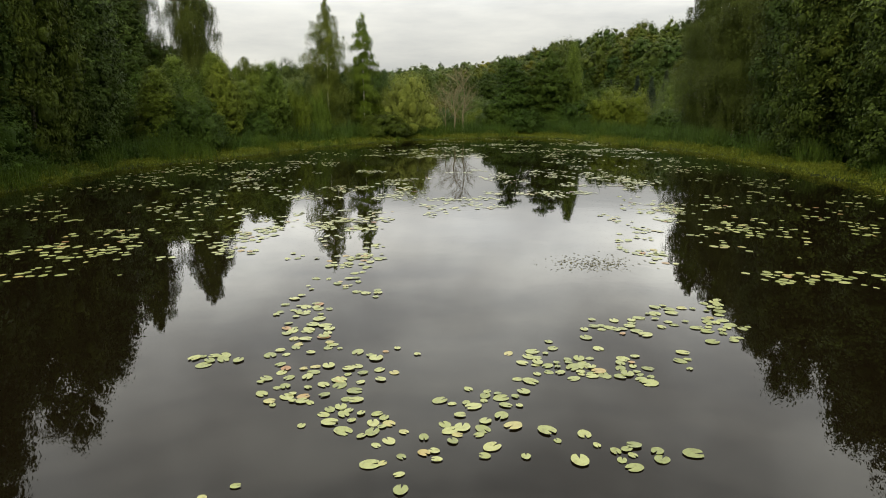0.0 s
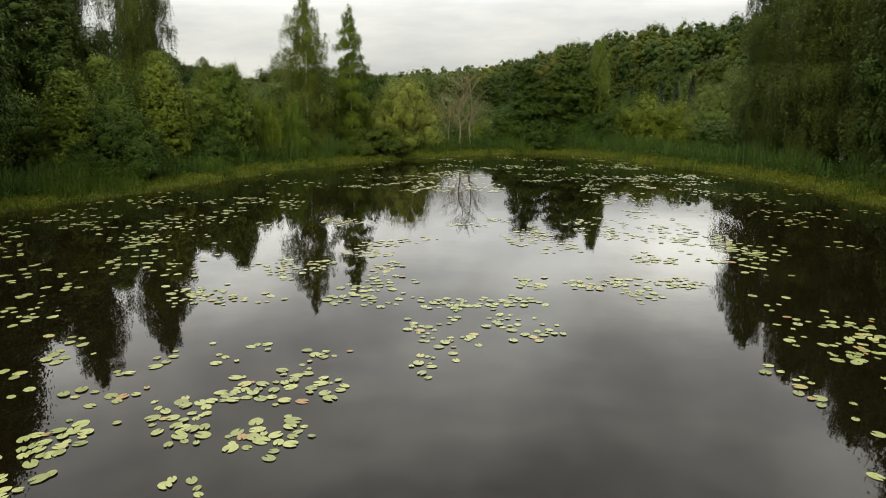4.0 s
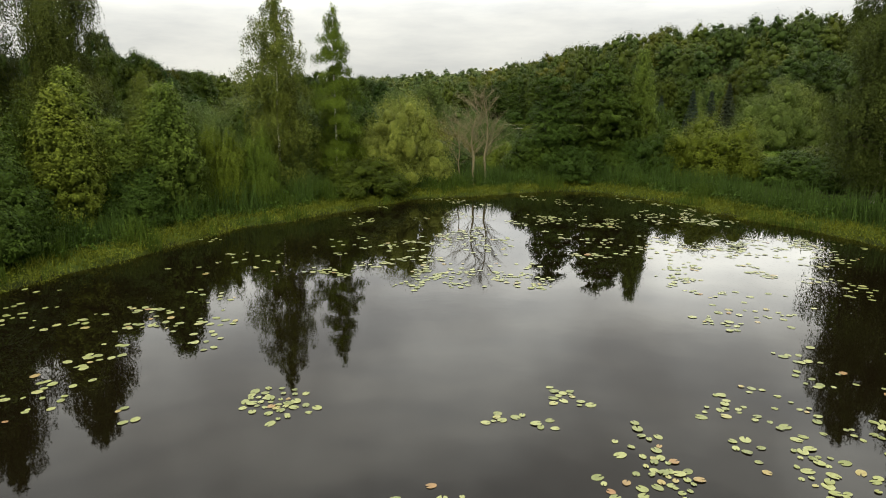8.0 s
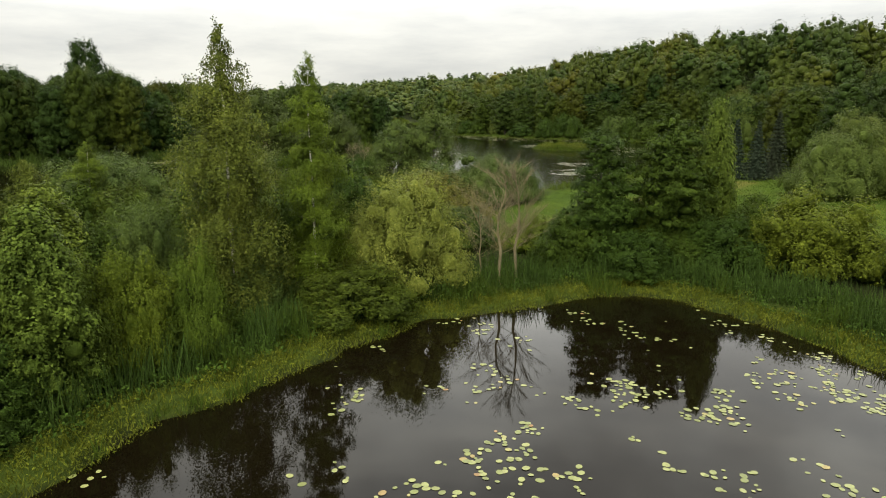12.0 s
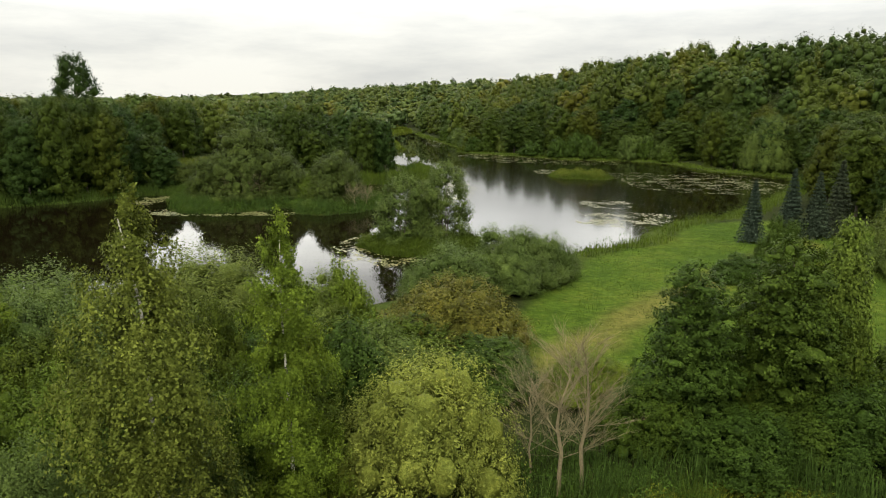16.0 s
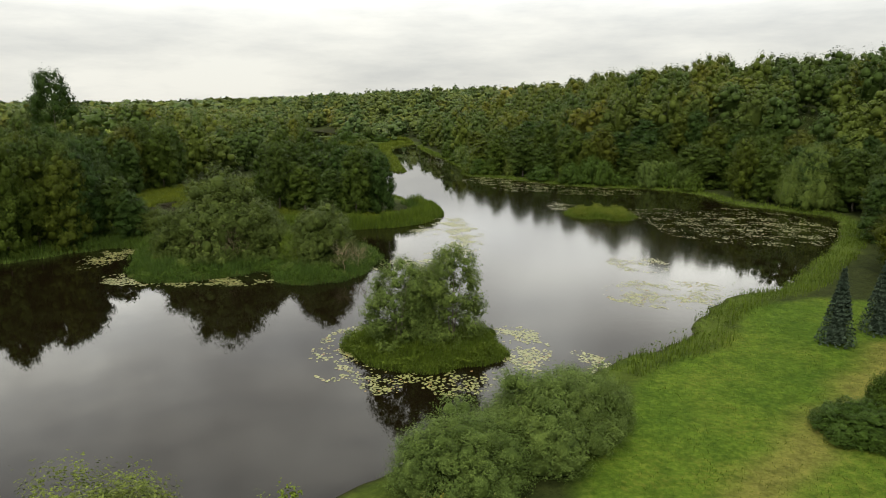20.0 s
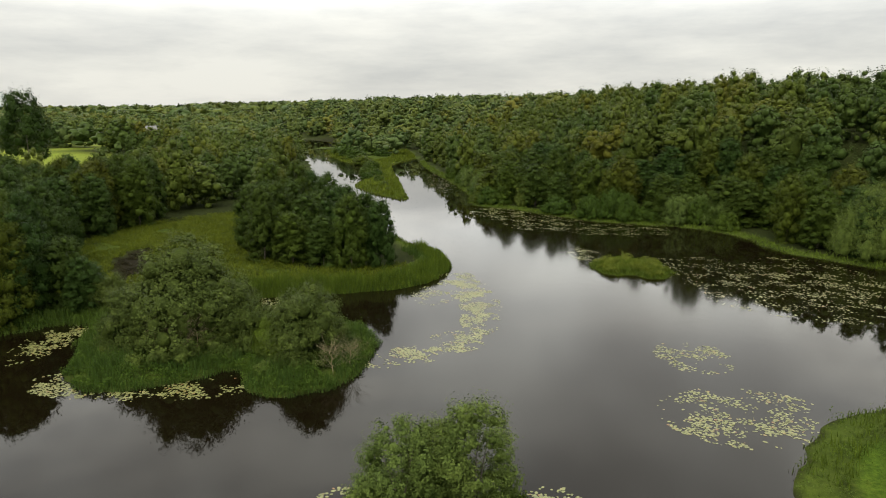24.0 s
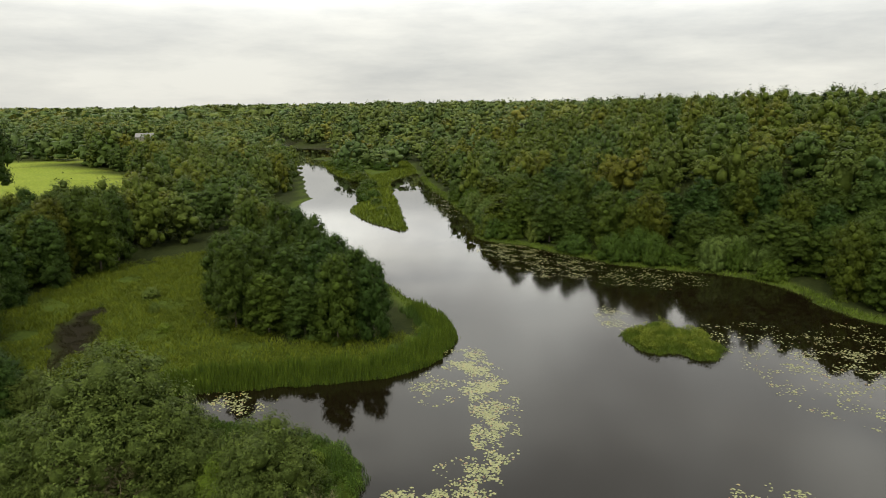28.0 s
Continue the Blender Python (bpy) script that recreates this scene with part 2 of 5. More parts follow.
def ground_material():
    m = Nodes("ground_cover")

    def mask(name):
        a = m.add("ShaderNodeAttribute")
        a.attribute_name = name
        return a.outputs["Fac"]
    fine = m.place_noise(3.2, 8, 0.7)
    broad = m.place_noise(0.12, 5, 0.6)
    tufts = m.ramp(m.place_noise(1.1, 6, 0.75), (0.35, (0.62, 0.66, 0.6)), (0.65, (1.35, 1.3, 1.2)))
    floor = m.ramp(fine, (0.3, (0.008, 0.011, 0.003)), (0.7, (0.022, 0.028, 0.008)))
    marsh = m.ramp(m.mix(0.5, fine, broad), (0.35, (0.018, 0.030, 0.005)), (0.6, (0.044, 0.062, 0.010)), (0.75, (0.078, 0.082, 0.018)))
    lawn = m.ramp(m.mix(0.45, fine, broad), (0.36, (0.019, 0.040, 0.004)), (0.52, (0.040, 0.065, 0.007)), (0.68, (0.076, 0.083, 0.014)))
    field = m.ramp(broad, (0.3, (0.090, 0.122, 0.014)), (0.7, (0.125, 0.148, 0.022)))
    mud = m.ramp(fine, (0.35, (0.006, 0.0055, 0.003)), (0.62, (0.012, 0.010, 0.005)), (0.72, (0.035, 0.034, 0.010)))
    c = m.mix(mask("marsh"), floor, marsh)
    c = m.mix(mask("lawn"), c, lawn)
    c = m.mix(mask("track"), c, m.ramp(fine, (0.3, (0.060, 0.062, 0.012)), (0.7, (0.105, 0.096, 0.028))))
    c = m.mix(mask("field"), c, field)
    c = m.mix(1.0, c, tufts, "MULTIPLY")
    c = m.mix(mask("mud"), c, mud)
    m.join(c, m.shader.inputs["Base Color"])
    m.shader.inputs["Roughness"].default_value = 0.95
    m.shader.inputs["Specular IOR Level"].default_value = 0.04
    m.bump(m.mix(0.5, fine, m.place_noise(14, 4)), 0.8, 0.12)
    return m.material


GROUND = ground_material()

# ---- the plan: shores in metres, camera flying north (y) ----
POND = [(-18, -22), (-19, 0), (-19.5, 15), (-19, 28), (-18.3, 36), (-14.2, 44.3), (-12.7, 49.6), (-11, 53.4), (-9, 56.3), (-6.8, 59.3), (-4, 62.3),
        (-2.5, 64.2), (1, 66), (5, 68), (8.5, 68.6), (11.5, 67), (13.5, 63.5), (15.2, 59.5), (16.8, 55), (18.8, 50), (19.8, 42), (19.8, 30),
        (19, 15), (18, 0), (17, -20), (0, -30)]
BANK_EAST = [(-130, 78), (-60, 84), (-35, 86), (-22, 88), (-14, 91), (-9, 95), (-3, 102), (3, 107), (6, 110), (10, 114), (17, 119), (21, 126),
             (28, 133), (35, 137), (43, 147), (49, 154), (60, 170), (66, 184), (60, 193), (54, 202), (53, 214), (46, 224), (32, 230), (26, 233),
             (16, 243), (8, 252), (-2, 259), (-3, 282), (-10, 320), (-19, 359), (-28, 412), (-36, 450), (-60, 520), (-110, 600), (-160, 660)]
BANK_WEST = [(-172, 650), (-140, 580), (-95, 450), (-75, 380), (-66, 345), (-60, 332), (-62, 318), (-57, 300), (-45, 270), (-32, 245), (-22, 220),
             (-14, 205), (-9, 195), (-7.5, 188), (-10, 180), (-14, 175), (-21, 173), (-27, 171.5), (-33, 170.5), (-39, 169), (-42, 166), (-38, 163),
             (-30, 161), (-22, 159), (-16, 155), (-15, 149), (-16.6, 141), (-21.4, 137.6), (-25.6, 138.4), (-28.6, 144), (-31.5, 142), (-35.3, 139.6), (-40.2, 138), (-43.6, 139.6), (-46.6, 143.4), (-49, 150),
             (-52.5, 158), (-58, 157), (-67, 148), (-72, 145), (-90, 138), (-130, 128)]
POOL = [(-57.5, 173), (-61, 180), (-65, 186), (-67, 194), (-63.5, 198), (-61.5, 191), (-57.5, 187), (-56, 178)]
ISLAND = [(-14, 117.4), (-12.2, 115.6), (-11.4, 113.4), (-8.4, 112.6), (-6, 111.2), (-3.4, 112.8), (-1.4, 113), (0.6, 116), (-0.4, 118.6), (-1, 121), (-4.4, 121.4), (-7, 123), (-12, 121)]
GRASS_ISLET = [(18, 191), (17.5, 186.5), (19.5, 182.5), (23, 183), (25.5, 180.5), (30, 184), (28.4, 187.6), (29.4, 190.5), (26, 192), (24, 195), (20.5, 192.6)]
MARSH_ISLAND = [(-22, 270), (-28, 277), (-34, 285), (-41.5, 303), (-41, 325), (-43.5, 350), (-46, 372), (-57, 391), (-72, 424), (-86, 470), (-100, 520), (-54, 520), (-31, 432),
                (-35, 402), (-38, 384), (-33.5, 346), (-30.5, 330), (-26, 302), (-23.5, 285)]


def smooth_ring(points, per=5):
    """A closed ring through the points (Catmull-Rom)."""
    p = np.array(points, float)
    a, b, c, d = np.roll(p, 1, 0), p, np.roll(p, -1, 0), np.roll(p, -2, 0)
    out = []
    for t in np.linspace(0, 1, per, endpoint=False):
        out.append(0.5 * (2 * b + (c - a) * t + (2 * a - 5 * b + 4 * c - d) * t * t + (3 * b - a - 3 * c + d) * t ** 3))
    return np.stack(out, 1).reshape(-1, 2)


def inside_distance(x, y, ring):
    """Signed distance to a ring: positive inside it."""
    p = np.stack([np.ravel(x), np.ravel(y)], 1)
    best, odd = np.full(len(p), 1e9), np.zeros(len(p), bool)
    for (ax, ay), (bx, by) in zip(ring, np.roll(ring, -1, 0)):
        dx, dy = bx - ax, by - ay
        t = np.clip(((p[:, 0] - ax) * dx + (p[:, 1] - ay) * dy) / max(dx * dx + dy * dy, 1e-9), 0, 1)
        best = np.minimum(best, (p[:, 0] - ax - t * dx) ** 2 + (p[:, 1] - ay - t * dy) ** 2)
        if ay != by:
            odd ^= ((ay > p[:, 1]) != (by > p[:, 1])) & (p[:, 0] < (p[:, 1] - ay) / (by - ay) * dx + ax)
    return (np.sqrt(best) * np.where(odd, 1, -1)).reshape(np.shape(x))


RINGS = {"pond": smooth_ring(POND), "lake": smooth_ring(BANK_EAST + BANK_WEST, 4), "pool": smooth_ring(POOL), "island": smooth_ring(ISLAND),
         "islet": smooth_ring(GRASS_ISLET), "marsh": smooth_ring(MARSH_ISLAND, 4)}


def ripple(x, y, step, seed=0.0):
    """A cheap smooth noise in -1..1."""
    u, v = np.asarray(x) / step + seed, np.asarray(y) / step - seed
    return (np.sin(u * 1.7 + np.sin(v * 1.3 + seed)) + np.sin(v * 2.1 + np.sin(u * 1.9)) + np.sin((u + v) * 3.1 + seed) * 0.6) / 2.6


def waterline(x, y):
    """Metres to the nearest drawn shore line: positive on land."""
    wet = np.maximum.reduce([inside_distance(x, y, RINGS["pond"]),
                             np.minimum.reduce([inside_distance(x, y, RINGS["lake"]), -inside_distance(x, y, RINGS["island"]),
                                                -inside_distance(x, y, RINGS["islet"]), -inside_distance(x, y, RINGS["marsh"])])])
    return -wet


TABLE_X, TABLE_Y, TABLE_STEP = np.arange(-132, 92, 0.8), np.arange(-42, 482, 0.8), 0.8
TABLE = waterline(*np.meshgrid(TABLE_X, TABLE_Y))


def shore(x, y):
    """The same, from a table near the water, with an uneven edge."""
    x, y = np.asarray(x, float), np.asarray(y, float)
    u, v = (x - TABLE_X[0]) / TABLE_STEP, (y - TABLE_Y[0]) / TABLE_STEP
    near = (u >= 0) & (v >= 0) & (u < len(TABLE_X) - 1.01) & (v < len(TABLE_Y) - 1.01)
    out = np.empty(x.shape)
    i, j = u[near].astype(int), v[near].astype(int)
    fu, fv = u[near] - i, v[near] - j
    out[near] = (TABLE[j, i] * (1 - fu) + TABLE[j, i + 1] * fu) * (1 - fv) + (TABLE[j + 1, i] * (1 - fu) + TABLE[j + 1, i + 1] * fu) * fv
    if not near.all():
        out[~near] = waterline(x[~near], y[~near])
    return out + 0.45 * ripple(x, y, 3.1) + 0.28 * ripple(x, y, 1.1, 2.0)


def ramp01(v, a, b):
    t = np.clip((np.asarray(v, float) - a) / (b - a), 0, 1)
    return t * t * (3 - 2 * t)


EAST_Y = [-60, 60, 110, 140, 175, 200, 224, 235, 243, 259, 282, 320, 412, 520, 660, 1500]
EAST_X = [48, 48, 52, 56, 74, 66, 58, 40, 26, 8, 6, 0, -18, -50, -150, -700]
WEST_Y = [-60, 60, 100, 130, 160, 250, 345, 450, 580, 660, 1500]
WEST_X = [-45, -60, -150, -150, -85, -85, -95, -120, -165, -200, -520]


def land(x, y, s):
    """The ground's height, from the place and its distance to the water."""
    x, y = np.asarray(x, float), np.asarray(y, float)
    low = np.where(s > 0, 0.10 + 0.10 * np.minimum(s, 2) + 0.025 * np.clip(s - 2, 0, 30), np.maximum(0.25 * s, -0.9) + 0.05)
    east = x - np.interp(y, EAST_Y, EAST_X)
    west = np.interp(y, WEST_Y, WEST_X) - x
    hill = 19.0 * ramp01(east, 0, 85) + 3.0 * ramp01(east, 80, 260)
    rise = 5.0 * ramp01(west, 0, 90) + 10.0 * ramp01(west, 240, 620)
    far = 15.0 * ramp01(y, 560, 1100)
    bumps = 0.8 * ripple(x, y, 31, 1.0) * ramp01(np.maximum(east, west), 0, 40)
    return low + np.maximum(np.maximum(hill, rise), far) + bumps + 0.05 * ripple(x, y, 2.3, 4.0) * ramp01(s, 0, 2)


def axis(lo, hi, step, reach, growth=1.16):
    core = list(np.arange(lo, hi + 1e-6, step))
    for sign in (-1, 1):
        d, at = step, core[0] if sign < 0 else core[-1]
        side = []
        while abs(at) < reach:
            d *= growth
            at += sign * d
            side.append(at)
        core = side[::-1] + core if sign < 0 else core + side
    return np.array(core)


def mesh_from(name, verts, faces, smooth=True):
    """A mesh from arrays: verts (n, 3), faces (m, k)."""
    me = bpy.data.meshes.new(name)
    v, f = np.asarray(verts, np.float32), np.asarray(faces, np.int32)
    k = f.shape[1]
    me.vertices.add(len(v))
    me.vertices.foreach_set("co", v.ravel())
    me.loops.add(f.size)
    me.loops.foreach_set("vertex_index", f.ravel())
    me.polygons.add(len(f))
    me.polygons.foreach_set("loop_start", np.arange(0, f.size, k, dtype=np.int32))
    me.polygons.foreach_set("use_smooth", np.full(len(f), smooth))
    me.update(calc_edges=True)
    return me


def put(name, mesh, material, parent=None, label=""):
    ob = new(name, mesh)
    if material and not mesh.materials:
        mesh.materials.append(material)
    if parent:
        ob.parent = parent
    if label:
        ob["label"] = label
    return ob


def part(name, bm, material, parent=None, label=""):
    me = bpy.data.meshes.new(name)
    bm.to_mesh(me)
    bm.free()
    me.materials.append(material)
    return put(name, me, None, parent, label)


# ---- ground and water ----
gx, gy = axis(-85, 75, 1.1, 4200), axis(-32, 275, 1.1, 4400)
GX, GY = np.meshgrid(gx, gy)
GS = shore(GX, GY)
GZ = land(GX, GY, GS)
ids = np.arange(GX.size).reshape(GX.shape)
ground_mesh = mesh_from("ground", np.stack([GX.ravel(), GY.ravel(), GZ.ravel()], 1),
                        np.stack([ids[:-1, :-1].ravel(), ids[:-1, 1:].ravel(), ids[1:, 1:].ravel(), ids[1:, :-1].ravel()], 1))


def lawn_mask(x, y):
    """The mown meadow between the lake and the hill."""
    ring = smooth_ring([(1, 82), (3, 95), (7, 104), (12, 112), (20, 118), (26, 127), (34, 131), (44, 128), (52, 118), (54, 100), (50, 84), (36, 76), (22, 74), (17, 79), (9, 80)])
    return ramp01(inside_distance(x, y, ring) + 0.8 * ripple(x, y, 3.0), -0.8, 1.0)


def track_mask(x, y):
    ring = smooth_ring([(0, 80), (8, 91), (12.5, 96), (18, 101.5), (24.5, 108), (33, 117), (35, 114), (27, 106.8), (20, 99.8), (14.5, 94), (10, 89), (3, 79)])
    return 0.85 * ramp01(inside_distance(x, y, ring) + 0.7 * ripple(x, y, 2.0, 3.0), -1.2, 1.2)


FIELD = smooth_ring([(-113, 244), (-108, 298), (-134, 352), (-180, 392), (-260, 420), (-280, 330), (-190, 262)])
FIELD_FAR = smooth_ring([(-168, 430), (-180, 540), (-215, 600), (-285, 604), (-275, 520), (-212, 430)])
MEADOW = smooth_ring([(-44, 168), (-54, 164), (-70, 183), (-77, 202), (-72, 226), (-54, 240), (-48, 222), (-50, 200), (-38, 186), (-20, 183), (-8, 190), (-12, 176), (-30, 171)])


def field_mask(x, y):
    return np.maximum(ramp01(inside_distance(x, y, FIELD), -2, 2), ramp01(inside_distance(x, y, FIELD_FAR), -4, 4))


marsh_mask = np.maximum.reduce([ramp01(4.5 - GS, 0, 3), ramp01(inside_distance(GX, GY, RINGS["marsh"]), -1, 2), ramp01(inside_distance(GX, GY, MEADOW), -2, 2)])
for mask_name, values in (("marsh", marsh_mask), ("lawn", lawn_mask(GX, GY)), ("track", track_mask(GX, GY)), ("field", field_mask(GX, GY)), ("mud", np.maximum(ramp01(-GS, -0.15, 0.3), 1.0 * ramp01(inside_distance(GX, GY, RINGS["pool"]) + 1.2 * ripple(GX, GY, 2.5), -1.5, 1.5)))):
    ground_mesh.attributes.new(mask_name, "FLOAT", "POINT").data.foreach_set("value", np.asarray(values, np.float32).ravel())
ground = tagged(put("ground", ground_mesh, GROUND), "green rolling ground with mown meadow, marsh and wooded slopes", "ground", kind="structure")


def water_sheet(name, x0, x1, y0, y1, material, label):
    bm = bmesh.new()
    bm.faces.new([bm.verts.new(p) for p in ((x0, y0, 0), (x1, y0, 0), (x1, y1, 0), (x0, y1, 0))])
    return tagged(part(name, bm, material), label, "water", kind="structure")


water_sheet("pond_water", -40, 40, -40, 74.5, POND_WATER, "still dark brown pond water mirroring the sky")
water_sheet("lake_water", -180, 85, 74.6, 665, LAKE_WATER, "still dark lake water mirroring sky and trees")

# ---- plants: shapes ----


def leaf_quads(rng, centres, normals, sizes, droop=0.0, slim=0.62):
    """Four-cornered leaves, folded a little, at the given places."""
    n = len(centres)
    nrm = normals + rng.normal(0, 0.55, (n, 3))
    nrm /= np.linalg.norm(nrm, axis=1)[:, None] + 1e-9
    along = np.cross(nrm, rng.normal(0, 1, (n, 3)))
    along[:, 2] -= droop
    along -= nrm * np.sum(along * nrm, 1)[:, None]
    along /= np.linalg.norm(along, axis=1)[:, None] + 1e-9
    side = np.cross(nrm, along)
    s = sizes[:, None]
    tip, foot = centres + along * s * 0.5, centres - along * s * 0.5
    left, right = centres + side * s * 0.5 * slim + nrm * s * 0.12, centres - side * s * 0.5 * slim + nrm * s * 0.12
    v = np.stack([foot, right, tip, left], 1).reshape(-1, 3)
    f = np.arange(4 * n).reshape(n, 4)
    return v, f


def leaf_triangles(rng, centres, normals, sizes, droop=0.0, loose=0.55, slim=0.45):
    """Three-cornered leaves and sprays for trees farther off."""
    n = len(centres)
    nrm = normals + rng.normal(0, loose, (n, 3))
    nrm /= np.linalg.norm(nrm, axis=1)[:, None] + 1e-9
    along = np.cross(nrm, rng.normal(0, 1, (n, 3)))
    along[:, 2] -= droop
    along -= nrm * np.sum(along * nrm, 1)[:, None]
    along /= np.linalg.norm(along, axis=1)[:, None] + 1e-9
    side = np.cross(nrm, along) * sizes[:, None] * slim
    along = along * sizes[:, None] * 0.5
    v = np.stack([centres - along - side, centres - along * 0.8 + side, centres + along], 1).reshape(-1, 3)
    return v, np.arange(3 * n).reshape(n, 3)


def crown_points(rng, blobs, n, inner=0.22):
    """Places and outward normals on lumpy blobs (x, y, z, rx, ry, rz), few of them hidden inside."""
    b = np.array(blobs, float)
    area = b[:, 3] * b[:, 4] + b[:, 3] * b[:, 5] + b[:, 4] * b[:, 5]
    pick = rng.choice(len(b), int(n * 2.6), p=area / area.sum())
    d = rng.normal(0, 1, (len(pick), 3))
    d[:, 2] = np.where(rng.random(len(pick)) < 0.3, np.abs(d[:, 2]), d[:, 2])
    d /= np.linalg.norm(d, axis=1)[:, None]
    r = np.where(rng.random(len(pick)) < inner, rng.uniform(0.35, 0.8, len(pick)), rng.uniform(0.86, 1.06, len(pick)))
    p = b[pick, :3] + d * b[pick, 3:] * r[:, None]
    depth = np.full(len(p), 9.0)
    for c in b:
        q = np.linalg.norm((p - c[:3]) / c[3:], axis=1)
        depth = np.minimum(depth, q)
    under = (d[:, 2] < -0.3) & (rng.random(len(p)) < 0.75)
    keep = np.flatnonzero((depth > 0.72) & ~under)[:n]
    if len(keep) < n:
        keep = np.concatenate([keep, np.flatnonzero((depth <= 0.72) & ~under)])[:n]
    low, high = (b[:, :3] - b[:, 3:]).min(0), (b[:, :3] + b[:, 3:]).max(0)
    heart = np.array(((low[0] + high[0]) / 2, (low[1] + high[1]) / 2, low[2] * 0.6 + high[2] * 0.4))
    whole = (p - heart) / ((high - low) / 2)
    whole /= np.linalg.norm(whole, axis=1)[:, None] + 1e-9
    return p[keep], 1.0 * d[keep] + 0.4 * whole[keep]


GOLD = (1 + 5 ** 0.5) / 2
ICO_V = np.array([(-1, GOLD, 0), (1, GOLD, 0), (-1, -GOLD, 0), (1, -GOLD, 0), (0, -1, GOLD), (0, 1, GOLD), (0, -1, -GOLD), (0, 1, -GOLD),
                  (GOLD, 0, -1), (GOLD, 0, 1), (-GOLD, 0, -1), (-GOLD, 0, 1)]) / math.hypot(1, GOLD)
ICO_F = np.array([(0, 11, 5), (0, 5, 1), (0, 1, 7), (0, 7, 10), (0, 10, 11), (1, 5, 9), (5, 11, 4), (11, 10, 2), (10, 7, 6), (7, 1, 8),
                  (3, 9, 4), (3, 4, 2), (3, 2, 6), (3, 6, 8), (3, 8, 9), (4, 9, 5), (2, 4, 11), (6, 2, 10), (8, 6, 7), (9, 8, 1)])


def finer(v, f):
    """Every triangle of a ball cut into four."""
    v, seen, out = [tuple(p) for p in v], {}, []

    def middle(a, b):
        key = (min(a, b), max(a, b))
        if key not in seen:
            p = (np.array(v[a]) + np.array(v[b])) / 2
            seen[key] = len(v)
            v.append(tuple(p / np.linalg.norm(p)))
        return seen[key]
    for a, b, c in f:
        x, y, z = middle(a, b), middle(b, c), middle(c, a)
        out += [(a, x, z), (x, b, y), (z, y, c), (x, y, z)]
    return np.array(v), np.array(out)


BALL_V, BALL_F = finer(ICO_V, ICO_F)


def core_arrays(blobs, share, fine=True):
    """The dense inside of a crown: a rough leafy lump in every blob."""
    b = np.array(blobs, float)
    bv, bf = (BALL_V, BALL_F) if fine else (ICO_V, ICO_F)
    rng = np.random.default_rng(len(b))
    rough = share * rng.uniform(0.86, 1.08, (len(b), len(bv), 1))
    v = b[:, None, :3] + bv[None] * b[:, None, 3:] * rough
    f = bf[None] + len(bv) * np.arange(len(b))[:, None, None]
    return v.reshape(-1, 3), f.reshape(-1, 3)


def leafy_mesh(name, v, f, cv, cf):
    """Leaves and the smooth lumps behind them as one crown."""
    me = mesh_from(name, np.concatenate([v, cv]), np.concatenate([f, cf + len(v)]), False)
    me.polygons.foreach_set("use_smooth", np.repeat((False, True), (len(f), len(cf))))
    return me


def tufts(rng, blobs, n, per, reach, rise=0.5, hollow=0.12, long=0.9, own=0.55):
    """Leafy tufts on the lumps of a crown: every leaf's place and outward way, and every leaf's tuft tone."""
    p, d = crown_points(rng, blobs, max(4, n // per), hollow)
    d = d / (np.linalg.norm(d, axis=1)[:, None] + 1e-9)
    way = 0.8 * d + np.array((0, 0, rise)) + rng.normal(0, 0.3, p.shape)
    way /= np.linalg.norm(way, axis=1)[:, None] + 1e-9
    big = 0.5 * reach * rng.uniform(0.55, 1.45, len(p))
    k = np.repeat(np.arange(len(p)), per)
    out = rng.normal(0, 1, (len(k), 3))
    out /= np.linalg.norm(out, axis=1)[:, None]
    out = out + 0.55 * way[k]
    far = rng.uniform(0.35, 1.1, len(k))
    q = p[k] + out * (big[k] * far)[:, None] * (1.15 - 0.22 * long) + way[k] * (big[k] * long * np.clip(np.sum(out * way[k], 1), 0, 2) * far)[:, None]
    return q, own * out + (1.4 - own) * d[k] + np.array((0, 0, 0.25)), rng.random(len(p))[k]


def tone_tufts(me, tones, rest):
    """Keeps every tuft's tone with its leaves; the lumps behind them have a middle one."""
    values = np.concatenate([np.repeat(tones, 3), np.full(rest, 0.4)])
    me.attributes.new("tuft", "FLOAT", "POINT").data.foreach_set("value", values.astype(np.float32))
    return me


def sprig_crown(name, seed, blobs, n, size, reach=0.35, per=20, rise=0.5, core=0.66, slim=0.3, loose=0.3, droop=0.0, long=0.9):
    """A crown of leafy tufts that stand out of the lumps, with hollows between them."""
    rng = np.random.default_rng(seed)
    q, d, tones = tufts(rng, blobs, n, per, reach, rise, 0.12, long)
    v, f = leaf_triangles(rng, q, d, size * rng.uniform(0.6, 1.4, len(q)), droop, loose, slim)
    cv, cf = core_arrays(blobs, core)
    return tone_tufts(leafy_mesh(name, v, f, cv, cf), tones, len(cv))


